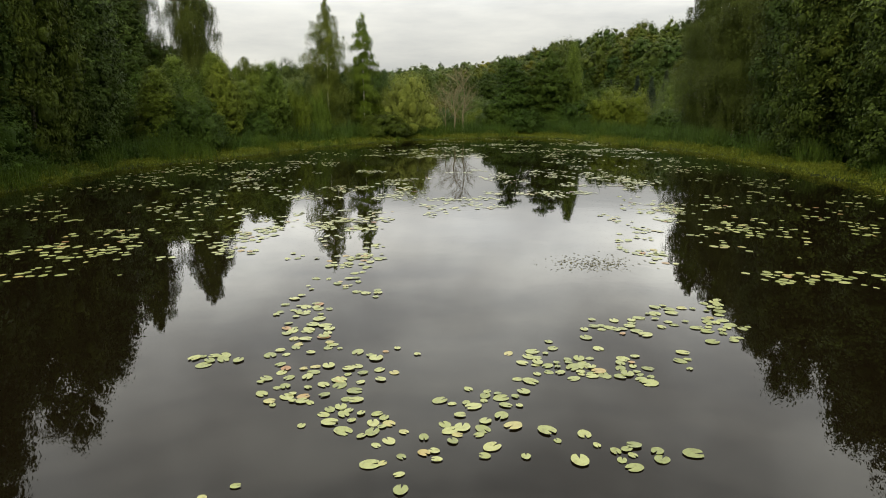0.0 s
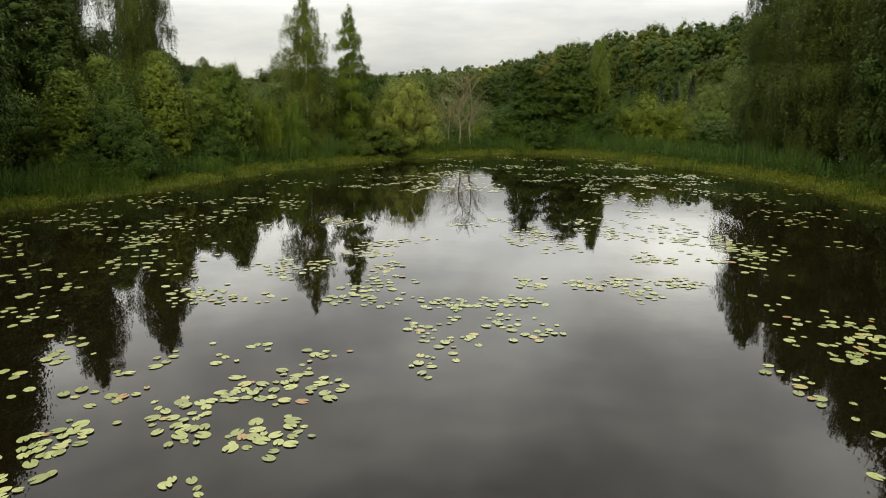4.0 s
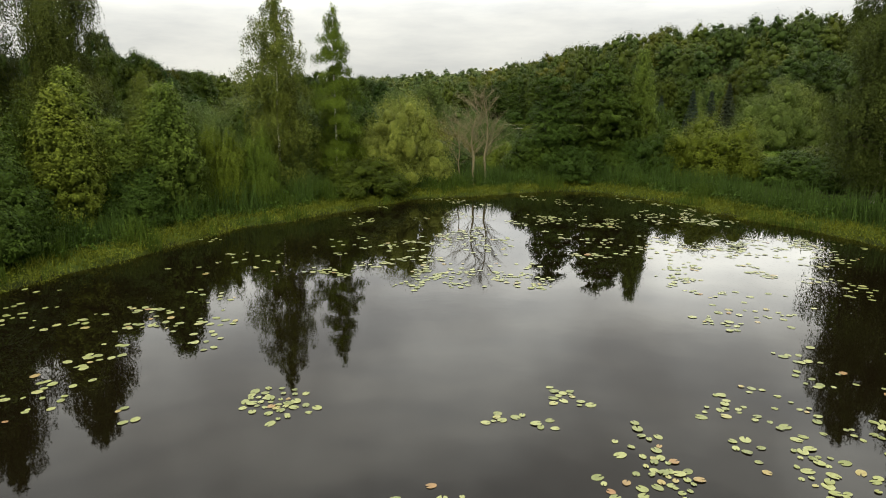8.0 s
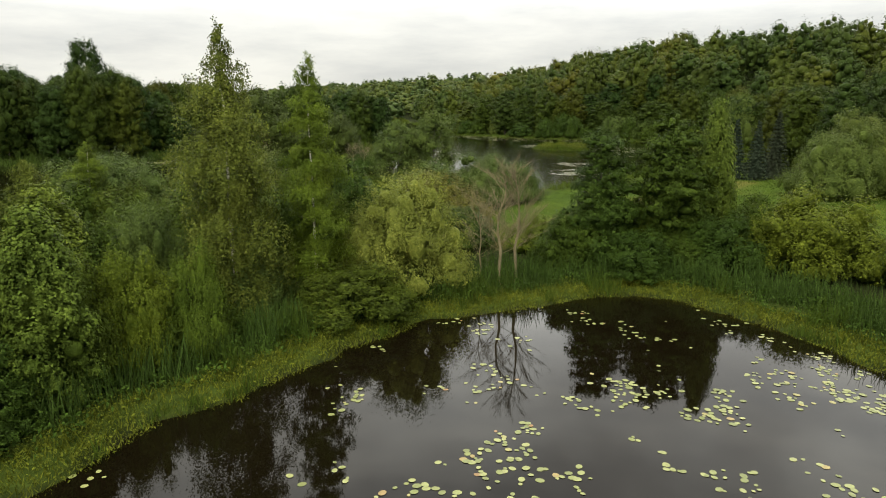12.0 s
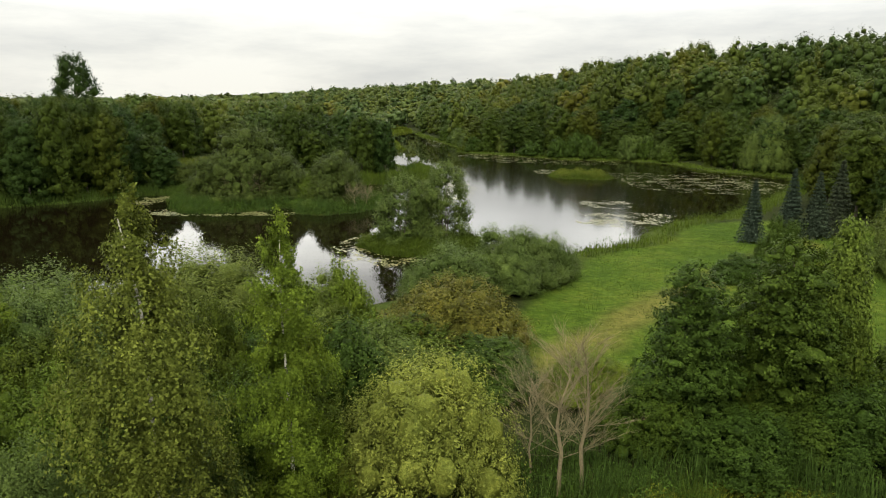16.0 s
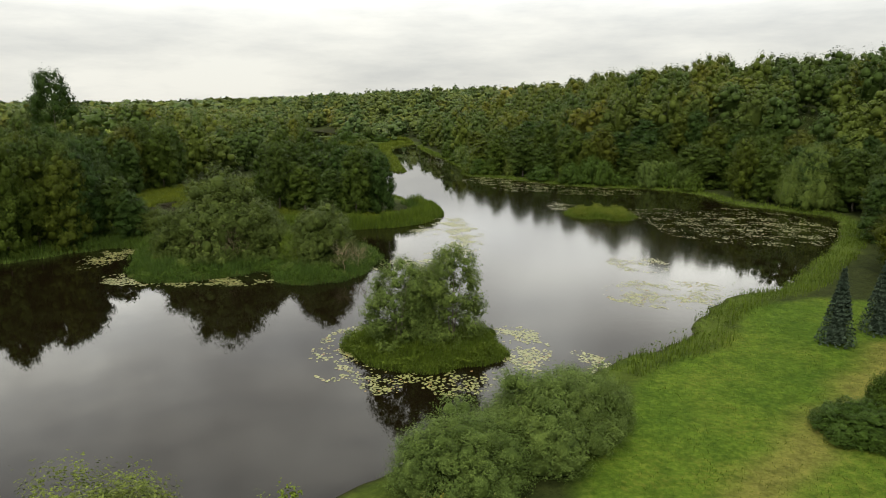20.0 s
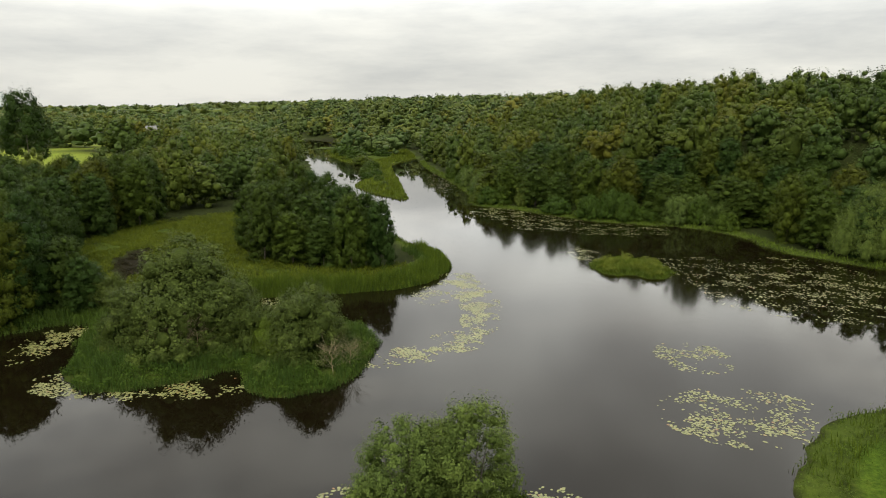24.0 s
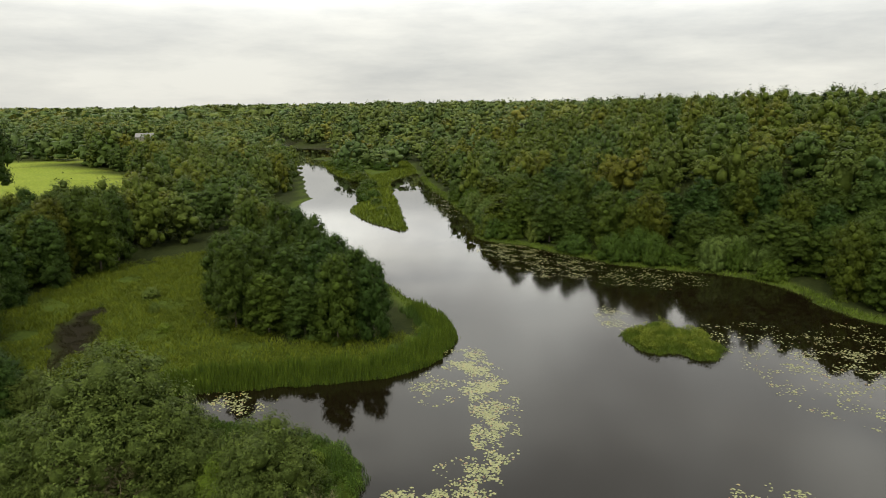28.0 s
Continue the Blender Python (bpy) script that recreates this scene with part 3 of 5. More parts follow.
def cloud_blobs(seed, height, radius, low=0.06, count=46, puff=0.30, point=0.0):
    """A broad-leaved crown: flattened leafy puffs on a domed envelope, with an uneven top."""
    rng = np.random.default_rng(seed)
    out = [(0, 0, height * (0.5 + low * 0.5) * 0.93, radius * 0.70, radius * 0.70, height * (1 - low) * 0.42)]
    for k in range(count):
        u = ((k + rng.random()) / count) ** 0.92
        p = math.sqrt(max(0.05, 1 - ((u - 0.34) / 0.67) ** 2.5)) if u > 0.34 else 0.76 + 0.24 * u / 0.34
        p *= 1 - point * u
        a = k * 2.4 + rng.uniform(-0.5, 0.5)
        w = radius * p * rng.uniform(0.66, 0.98)
        r = radius * puff * rng.uniform(0.65, 1.3) * (0.68 + 0.36 * p)
        out.append((math.cos(a) * w, math.sin(a) * w, height * (low + (1 - low) * 0.96 * u) - r * (0.2 + 0.6 * u), r, r, r * rng.uniform(0.7, 1.0)))
    return out


def curtain_crown(name, seed, height, radius, limbs, strands, per, size, profile, hang=1.0, lift=0.55):
    """A birch crown: limbs that rise and arch over, with thin leafy strands hanging from them."""
    rng = np.random.default_rng(seed)
    at, wide = [p[0] for p in profile], [p[1] for p in profile]
    t = 0.10 + 0.90 * (np.arange(limbs) + rng.random(limbs)) / limbs
    a = np.arange(limbs) * 2.4 + rng.uniform(-0.5, 0.5, limbs)
    reach = radius * np.interp(t, at, wide) * rng.uniform(0.35, 1.15, limbs)
    share = np.maximum(4, strands * 1.35 * np.interp(t, at, wide)).astype(int)
    k = np.repeat(np.arange(limbs), share)
    n = len(k)
    u = 0.16 + 0.84 * rng.random(n) ** 0.5
    swing = a[k] + rng.normal(0, 0.32, n)
    r = reach[k] * u
    z = t[k] * height * 0.97 + reach[k] * (lift * u - 0.55 * u * u) + rng.normal(0, 0.12, n)
    head = np.stack([np.cos(swing) * r, np.sin(swing) * r, z], 1)
    length = hang * rng.uniform(0.15, 1.0, n) * (0.35 + 0.65 * np.interp(t[k], at, wide)) * (0.5 + 0.8 * u)
    step = np.tile((np.arange(per) + 0.3) / per, n)
    q = np.repeat(head, per, 0)
    q[:, 2] -= np.repeat(length, per) * step
    q += rng.normal(0, 1, q.shape) * (0.05 + 0.03 * step)[:, None]
    away = np.repeat(np.stack([np.cos(swing), np.sin(swing), np.full(n, 0.45)], 1), per, 0)
    v, f = leaf_triangles(rng, q, away, size * rng.uniform(0.6, 1.4, len(q)), 1.1, 0.55, 0.40)
    ok = q[:, 2] > 0.3
    v = v.reshape(-1, 3, 3)[ok].reshape(-1, 3)
    me = mesh_from(name, v, np.arange(len(v)).reshape(-1, 3), False)
    return tone_tufts(me, np.repeat(rng.random(n), per)[ok], 0)


def tier_blobs(seed, height, radius, tiers=9, taper=0.5):
    """Flat leafy boughs in tiers round an upright stem."""
    rng = np.random.default_rng(seed)
    out = [(0, 0, height * 0.42, radius * 0.5, radius * 0.5, height * 0.42)]
    for k in range(tiers):
        t = (k + 0.4) / tiers
        wide = radius * (1 - taper * t ** 1.6) * rng.uniform(0.8, 1.1)
        boughs = max(3, int(8 * wide / radius))
        for j in range(boughs):
            a = 6.283 * (j + rng.uniform(-0.3, 0.3)) / boughs + k * 1.3
            u = wide * rng.uniform(0.5, 0.78)
            r = wide * rng.uniform(0.30, 0.46)
            out.append((math.cos(a) * u, math.sin(a) * u, height * (0.04 + 0.93 * t) - 0.10 * u + rng.uniform(-0.25, 0.25), r, r, r * rng.uniform(0.42, 0.6)))
        out.append((rng.uniform(-0.1, 0.1) * radius, rng.uniform(-0.1, 0.1) * radius, height * (0.06 + 0.93 * t), wide * 0.34, wide * 0.34, height / tiers * 0.6))
    return out


def bush_blobs(seed, height, radius, count=34):
    """A bush of uneven upright lumps, higher in the middle, each with its own top."""
    rng = np.random.default_rng(seed)
    out = [(0, 0, height * 0.34, radius * 0.72, radius * 0.72, height * 0.40)]
    for k in range(count):
        a = k * 2.4 + rng.uniform(-0.6, 0.6)
        u = math.sqrt((k + 0.5) / count) * rng.uniform(0.85, 1.1)
        r = radius * rng.uniform(0.15, 0.30)
        z = height * math.sqrt(max(0.04, 1 - (u * 0.9) ** 2)) * rng.uniform(0.62, 1.06)
        tall = r * rng.uniform(1.0, 1.9)
        out.append((math.cos(a) * u * radius * 0.88, math.sin(a) * u * radius * 0.88, max(z - tall, tall * 0.5), r, r, tall))
        if u > 0.6:
            out.append((math.cos(a) * u * radius * 0.95, math.sin(a) * u * radius * 0.95, r * 0.7, r, r, r))
    return out


def tube(verts, faces, path, radii, sides):
    """Adds a tapered tube along path to the lists."""
    base = len(verts)
    path = [Vector(p) for p in path]
    for k, (p, r) in enumerate(zip(path, radii)):
        way = (path[min(k + 1, len(path) - 1)] - path[max(k - 1, 0)]).normalized()
        u = way.orthogonal().normalized()
        w = way.cross(u)
        for j in range(sides):
            a = 2 * math.pi * j / sides
            verts.append(p + (u * math.cos(a) + w * math.sin(a)) * r)
    for k in range(len(path) - 1):
        for j in range(sides):
            a, b = base + k * sides + j, base + k * sides + (j + 1) % sides
            faces.append((a, b, b + sides, a + sides))


def wood_parts(seed, height, radius, limbs, sides=8, stems=1, limb_reach=0.3, lowest=0.25, spread=0.0):
    """A tapered, slightly bent trunk (or several stems) and its limbs: (name, mesh) pairs, one mesh a part."""
    rng = random.Random(seed)
    made = []
    for k in range(stems):
        verts, faces = [], []
        turn = 2 * math.pi * (k + rng.random() * 0.5) / stems
        lean = Vector((math.cos(turn), math.sin(turn), 0)) * (spread if stems > 1 else 0.02)
        root = Vector((math.cos(turn), math.sin(turn), 0)) * (0.18 * spread * height if stems > 1 else 0)
        tall = height * (1 if k == 0 else rng.uniform(0.75, 1))
        line = []
        for j in range(6):
            t = j / 5
            line.append(root + Vector((rng.uniform(-1, 1) * 0.012 * tall * t, rng.uniform(-1, 1) * 0.012 * tall * t, tall * t - (0.25 if j == 0 else 0))) + lean * tall * t * t)
        r0 = radius * (1 if stems == 1 else 0.6)
        tube(verts, faces, line, [r0 * (1.25 if j == 0 else 1 - 0.17 * j) for j in range(6)], sides)
        made.append(("trunk" if stems == 1 else "stem", mesh_from("trunk", [tuple(v) for v in verts], faces)))
        for _ in range(limbs // stems):
            t = rng.uniform(lowest, 0.9)
            at = line[int(t * 5)].lerp(line[min(int(t * 5) + 1, 5)], t * 5 - int(t * 5))
            a = rng.uniform(0, 2 * math.pi)
            reach = height * limb_reach * (1.15 - t) * rng.uniform(0.7, 1.2)
            out = Vector((math.cos(a), math.sin(a), rng.uniform(0.25, 0.8)))
            verts, faces = [], []
            tube(verts, faces, [at, at + out * reach * 0.5, at + out * reach + Vector((0, 0, -0.08 * reach))], [r0 * 0.38 * (1.1 - t), r0 * 0.24 * (1.1 - t), r0 * 0.06], 5)
            made.append(("limb", mesh_from("limb", [tuple(v) for v in verts], faces)))
    return made


def height_at(x, y):
    return float(land(x, y, shore(np.array([x]), np.array([y])))[0])


KINDS = {}


def plant_kind(name, variants):
    KINDS[name] = variants


def plant(kind, name, x, y, height, width=None, label="", category="tree", group="", turn=None, variant=None, dz=0.0):
    """Stands a tree or bush on the ground: an Empty at its foot, its trunk and its crown."""
    rng = random.Random(int(x * 131 + y * 977))
    choices = KINDS[kind]
    wood, me_crown, h0, r0, bark, leaf = choices[rng.randrange(len(choices)) if variant is None else variant]
    root = new(name)
    root.empty_display_size = 0.3
    k = height / h0
    w = k if width is None else width / r0
    root.matrix_basis = pose(x, y, height_at(x, y) + dz, 0, 0, rng.uniform(0, 360) if turn is None else turn) @ Matrix.Diagonal((w, w, k, 1))
    for part_name, mesh in wood:
        put(part_name, mesh, BARK if part_name == "limb" else bark, root)
    put("crown", me_crown, leaf, root)
    return tagged(root, label, category, group)


def variants(kind, count, build):
    plant_kind(kind, [build(k) for k in range(count)])


SLIM_TOP = [(0.0, 0.6), (0.15, 0.95), (0.55, 1.0), (0.74, 0.84), (0.84, 0.48), (0.91, 0.27), (1.0, 0.06)]
SPIRE = [(0.0, 0.5), (0.10, 0.9), (0.45, 1.0), (0.66, 0.84), (0.84, 0.50), (0.94, 0.26), (1.0, 0.05)]
BROAD = [(0.0, 0.3), (0.15, 0.8), (0.40, 1.0), (0.70, 0.85), (0.90, 0.5), (1.0, 0.1)]
BIRCH_SHAPES = ((SLIM_TOP, 1.5, 0.50), (SPIRE, 0.6, 0.75), (BROAD, 1.5, 0.65))
variants("birch", 3, lambda k: (wood_parts(10 + k, 11.2, 0.10, 12, 8, 1, 0.10, 0.2),
                                curtain_crown("birch_crown", 20 + k, 12.4, 2.3, 64, 52, 19, 0.078, *BIRCH_SHAPES[k]), 12.4, 2.3, BARK_BIRCH, (LEAF_BIRCH, LEAF_FRESH, LEAF_BIRCH)[k]))
variants("young_tree", 3, lambda k: (wood_parts(500 + k, 6.0, 0.07, 8, 6, 1, 0.2, 0.2),
                                     sprig_crown("young_crown", 510 + k, cloud_blobs(520 + k, 6.6, 1.7, 0.02, 50, 0.30, 0.72), 26000, 0.115, 0.3, 14, 0.7, 0.6, 0.36, 0.3, long=1.2), 6.6, 1.7, BARK, LEAF_YOUNG))
variants("alder", 3, lambda k: (wood_parts(40 + k, 9.0, 0.16, 8, 8),
                                sprig_crown("alder_crown", 50 + k, tier_blobs(60 + k, 10, 3.2), 46000, 0.125, 0.34, 16, 0.1, 0.55, 0.42, 0.3), 10.0, 3.2, BARK, LEAF_ALDER))
variants("willow_bush", 3, lambda k: (wood_parts(70 + k, 3.6, 0.12, 0, 6, 4, 0.3, 0.2, 0.35),
                                      sprig_crown("willow_crown", 80 + k, bush_blobs(90 + k, 5, 3.2), 44000, 0.105, 0.42, 16, 0.7, 0.62, 0.26, 0.3, long=1.4), 5.0, 3.2, BARK, LEAF_WILLOW))
variants("green_bush", 3, lambda k: (wood_parts(100 + k, 3.0, 0.1, 0, 6, 4, 0.3, 0.2, 0.35),
                                     sprig_crown("bush_crown", 110 + k, bush_blobs(120 + k, 4.2, 3.0), 40000, 0.10, 0.38, 16, 0.7, 0.62, 0.34, 0.3, long=1.3), 4.2, 3.0, BARK, LEAF_BRIGHT))
variants("dark_bush", 3, lambda k: (wood_parts(130 + k, 3.0, 0.1, 0, 6, 4, 0.3, 0.2, 0.35),
                                    sprig_crown("bush_crown", 140 + k, bush_blobs(150 + k, 4.5, 3.0), 40000, 0.11, 0.34, 16, 0.45, 0.6, 0.42, 0.3), 4.5, 3.0, BARK, LEAF_ALDER))
variants("rust_bush", 1, lambda k: (wood_parts(160 + k, 3.0, 0.1, 0, 6, 4, 0.3, 0.2, 0.35),
                                    sprig_crown("bush_crown", 161 + k, bush_blobs(162 + k, 4.0, 4.0, 46), 40000, 0.11, 0.36, 16, 0.6, 0.6, 0.38, 0.3), 4.0, 4.0, BARK, LEAF_RUST))
variants("wood_tree", 6, lambda k: (wood_parts(200 + k, 11, 0.2, 0, 6),
                                    sprig_crown("wood_crown", 210 + k, cloud_blobs(220 + k, 14, 3.9, -0.02, 50, 0.32, 0.04 * k), 15000, 0.23, 0.6, 10, 0.3, 0.7, 0.45, 0.3), 14.0, 3.9, BARK, LEAF_WOODS))
variants("round_willow", 3, lambda k: (wood_parts(170 + k, 6.5, 0.16, 0, 6, 4, 0.3, 0.2, 0.22),
                                       sprig_crown("willow_crown", 173 + k, bush_blobs(176 + k, 9, 4.2, 60), 38000, 0.16, 0.5, 14, 0.4, 0.62, 0.36, 0.3, long=1.2), 9.0, 4.2, BARK, LEAF_SPIT))
variants("loose_willow", 3, lambda k: (wood_parts(180 + k, 6.0, 0.13, 9, 6, 3, 0.3, 0.2, 0.16),
                                       sprig_crown("willow_crown", 183 + k, cloud_blobs(186 + k, 7.5, 2.6, 0.0, 54, 0.26, 0.15)[1:], 26000, 0.14, 0.45, 16, 0.8, 0.45, 0.3, 0.3, long=1.3), 7.5, 2.6, BARK, LEAF_WILLOW))
variants("pale_willow", 1, lambda k: (wood_parts(190 + k, 4.0, 0.12, 0, 6, 4, 0.3, 0.2, 0.3),
                                      sprig_crown("willow_crown", 191 + k, bush_blobs(192 + k, 6, 3.4, 46), 54000, 0.10, 0.45, 18, 0.8, 0.58, 0.26, 0.3, long=1.8), 6.0, 3.4, BARK, LEAF_PALE))
variants("poplar", 1, lambda k: (wood_parts(195 + k, 21, 0.3, 6, 7, 1, 0.3, 0.5),
                                 sprig_crown("poplar_crown", 196 + k, cloud_blobs(197 + k, 24, 6.0, 0.34, 44, 0.26)[1:], 9000, 0.42, 1.1, 10, 0.4, 0.65, 0.45, 0.3), 24.0, 6.0, BARK, LEAF_WOODS))
variants("thicket", 4, lambda k: (wood_parts(400 + k, 3.0, 0.1, 0, 5, 3, 0.3, 0.2, 0.35),
                                  sprig_crown("thicket_crown", 400 + k, bush_blobs(410 + k, 4.5, 2.8, 24), 13000, 0.14, 0.4, 12, 0.5, 0.66, 0.4, 0.3), 4.5, 2.8, BARK, LEAF_ALDER))
variants("green_thicket", 4, lambda k: (wood_parts(405 + k, 3.0, 0.1, 0, 5, 3, 0.3, 0.2, 0.35),
                                        sprig_crown("thicket_crown", 415 + k, bush_blobs(416 + k, 4.5, 2.8, 24), 13000, 0.14, 0.4, 12, 0.5, 0.66, 0.4, 0.3), 4.5, 2.8, BARK, LEAF_BRIGHT))
variants("pale_thicket", 3, lambda k: (wood_parts(420 + k, 3.0, 0.1, 0, 5, 3, 0.3, 0.2, 0.35),
                                       sprig_crown("thicket_crown", 420 + k, bush_blobs(430 + k, 4.5, 2.8, 24), 13000, 0.135, 0.42, 12, 0.6, 0.66, 0.36, 0.3), 4.5, 2.8, BARK, LEAF_WILLOW))
variants("bank_tree", 4, lambda k: (wood_parts(440 + k, 12.0, 0.18, 0, 7),
                                    sprig_crown("bank_crown", 450 + k, cloud_blobs(460 + k, 14, 3.6, 0.0, 70, 0.25, 0.1 * k), 34000, 0.17, 0.62, 14, 0.2, 0.5, 0.42, 0.34, 0.3), 14.0, 3.6, BARK, LEAF_DARK))
variants("weeping_birch", 2, lambda k: (wood_parts(470 + k, 14.0, 0.16, 14, 8, 1, 0.2, 0.2),
                                        curtain_crown("birch_crown", 475 + k, 15.5, 3.6, 84, 80, 20, 0.10, BROAD, 2.4, 0.6), 15.5, 3.6, BARK_BIRCH, LEAF_WEEPING))


def spruce_crown(seed, height, radius, n, size):
    rng = np.random.default_rng(seed)
    t = rng.random(n) ** 0.75
    tier = np.floor(t * 19) / 19 + 0.02
    a = np.round(rng.random(n) * 11) / 11 * 2 * math.pi + tier * 9 + rng.normal(0, 0.12, n)
    w = rng.random(n) ** 0.6
    r = radius * (1 - tier) * w + 0.03
    p = np.stack([np.cos(a) * r, np.sin(a) * r, height * (0.03 + 0.97 * tier) - 0.22 * r + rng.normal(0, 0.05, n)], 1)
    d = np.stack([np.cos(a) * 0.5, np.sin(a) * 0.5, np.full(n, 0.9)], 1)
    v, f = leaf_quads(rng, p, d, size * rng.uniform(0.6, 1.3, n), 0.3, 0.45)
    turn = np.arange(12) * math.pi / 6
    ring = np.stack([np.cos(turn) * radius * 0.45, np.sin(turn) * radius * 0.45, np.full(12, height * 0.04)], 1)
    cone = np.concatenate([ring, [(0, 0, height * 0.93)]])
    me = mesh_from("spruce_crown", v, f, False)
    shade = mesh_from("spruce_shade", cone, np.stack([np.arange(12), np.roll(np.arange(12), -1), np.full(12, 12)], 1))
    bm = bmesh.new()
    bm.from_mesh(me)
    bm.from_mesh(shade)
    bm.to_mesh(me)
    bm.free()
    return me


variants("spruce", 2, lambda k: (wood_parts(300 + k, 7.6, 0.12, 0, 6, 1, 0.1), spruce_crown(310 + k, 8, 2.0, 5200, 0.36), 8.0, 2.0, BARK, NEEDLES))
variants("dark_spruce", 2, lambda k: (wood_parts(320 + k, 15, 0.2, 0, 6, 1, 0.1), spruce_crown(330 + k, 16, 2.7, 2600, 0.95), 16.0, 2.7, BARK, NEEDLES_DARK))

# ---- trees and bushes between the pond and the lake ----
plant("birch", "birch", -11.3, 63.2, 13.5, 2.6, "tall slim birch with drooping yellow-green sprays", variant=0)
plant("birch", "birch", -8.1, 65.6, 12.2, 2.0, "slender upright birch with fresh green leaves", variant=1)
plant("pale_willow", "willow", -4.0, 68.8, 6.3, 3.3, "broad pale green willow bush at the pond's edge", "bush")
plant("alder", "alder", 7.7, 74.2, 8.2, 2.7, "dark green alder with dense leaves")
plant("alder", "alder", 11.9, 74.6, 9.2, 2.9, "broad dark green alder beside the meadow")
plant("young_tree", "tree", 14.9, 75.6, 10.2, 1.5, "slender light green young tree beside dark alders")
plant("alder", "alder", 14.2, 77.8, 8.4, 2.4, "tall dark green alder beside the meadow")
plant("dark_bush", "bush", 5.6, 73.6, 3.4, 2.2, "low dark green bush under an alder", "bush")
plant("dark_bush", "bush", 12.2, 73.4, 3.0, 2.4, "low dark green bush under an alder", "bush")
for x, y, h, w in ((9.2, 71.6, 2.8, 2.3), (14.6, 72.6, 3.4, 2.5), (17.4, 74.6, 4.2, 2.4), (11.0, 74.8, 3.8, 2.2)):
    plant("dark_bush", "bush", x, y, h, w, "dense dark green bush under the alders", "bush", "bushes under the alders")
plant("green_bush", "bush", 19.8, 72.2, 4.9, 4.0, "round bright green bush at the pond's bank", "bush")
for x, y, h, w in ((24.0, 68.6, 2.6, 2.4), (27.2, 70.6, 3.0, 2.6), (30.6, 68.2, 3.4, 2.8), (33.6, 71.6, 3.2, 2.8), (25.2, 65.4, 2.4, 2.2), (28.8, 65.6, 3.0, 2.6)):
    plant("thicket", "bush", x, y, h, w, "low dense green bush between pond and meadow", "bush", "bushes between pond and meadow")
plant("rust_bush", "bush", -3.3, 85.0, 4.4, 4.8, "rust-tinged wide bush on the lake shore", "bush")
plant("dark_bush", "bush", -6.2, 80.6, 3.4, 3.6, "dark dense bush behind the birches", "bush")
plant("dark_bush", "bush", -1.4, 79.5, 2.6, 3.0, "dark dense bush beside a grassy track", "bush")
plant("willow_bush", "willow", 1.2, 99.2, 5.2, 4.0, "grey-green willow bush leaning over the lake", "bush")
plant("willow_bush", "willow", -3.4, 95.6, 4.6, 3.8, "grey-green willow bush on the lake shore", "bush")
plant("willow_bush", "willow", 4.6, 102.4, 4.2, 3.0, "grey-green willow bush on the lake shore", "bush")
plant("willow_bush", "willow", -18.5, 83.5, 7.0, 5.2, "large silvery green willow on the lake shore", "bush")
plant("willow_bush", "willow", -11.6, 84.6, 5.0, 3.6, "silvery green willow bush on the lake shore", "bush")
plant("willow_bush", "willow", -27.0, 80.5, 6.5, 5.0, "large silvery green willow on the lake shore", "bush")
plant("green_bush", "bush", -11.5, 59.2, 4.2, 1.35, "upright oval green bush behind the reeds", "bush")
plant("green_bush", "bush", -13.4, 57.8, 4.7, 1.7, "feathery bright green bush behind the reeds", "bush")
for x, y, h, w in ((-17.2, 49.8, 6.7, 1.7), (-14.4, 54.2, 6.9, 1.6), (-16.9, 58.8, 6.8, 1.9), (-20.4, 49.0, 7.0, 1.9), (-16.4, 52.4, 5.2, 1.5), (-19.2, 54.2, 7.6, 1.9), (-20.0, 44.6, 6.0, 1.8), (-18.4, 46.6, 4.6, 1.6)):
    plant("young_tree", "tree", x, y, h, w, "light green young tree with a pointed leafy crown", group="young trees on the bank")
plant("willow_bush", "willow", -22.6, 75.6, 6.6, 3.4, "large silvery green willow behind the birches", "bush")
plant("birch", "birch", -18.5, 60.5, 7.6, 1.8, "young birch among green bushes", variant=2)
plant("birch", "birch", -23.6, 73.8, 7.4, 2.0, "young birch among green bushes", variant=1)
plant("weeping_birch", "birch", -23.2, 60.5, 16.2, 2.9, "tall birch with hanging sprays on the bank", variant=0)
plant("weeping_birch", "birch", -28.3, 59.0, 18.4, 3.4, "tall birch with hanging sprays on the bank", variant=1)
plant("green_bush", "bush", 4.4, 78.2, 2.4, 2.4, "low bright green bush by the grassy track", "bush")
plant("willow_bush", "willow", 37.3, 100.1, 7.2, 4.6, "large rounded pale willow on the meadow", "bush")
plant("willow_bush", "willow", 43, 108, 8.5, 5.5, "large rounded pale willow at the foot of the hill", "bush")
for x, y, h in ((29.3, 117.0, 6.9), (34.7, 119.6, 7.7), (37.0, 118.6, 7.4), (40.0, 119.8, 8.6)):
    plant("spruce", "blue_spruce", x, y, h, h * 0.25, "bluish conical spruce with tiered boughs", group="spruces on the meadow")
plant("dark_bush", "tree", 25.1, 102.2, 5.3, 1.9, "small dark broad-leaved tree on the meadow")
plant("dark_bush", "bush", 21.6, 100.7, 2.2, 2.6, "low dark bush beside a small tree", "bush")

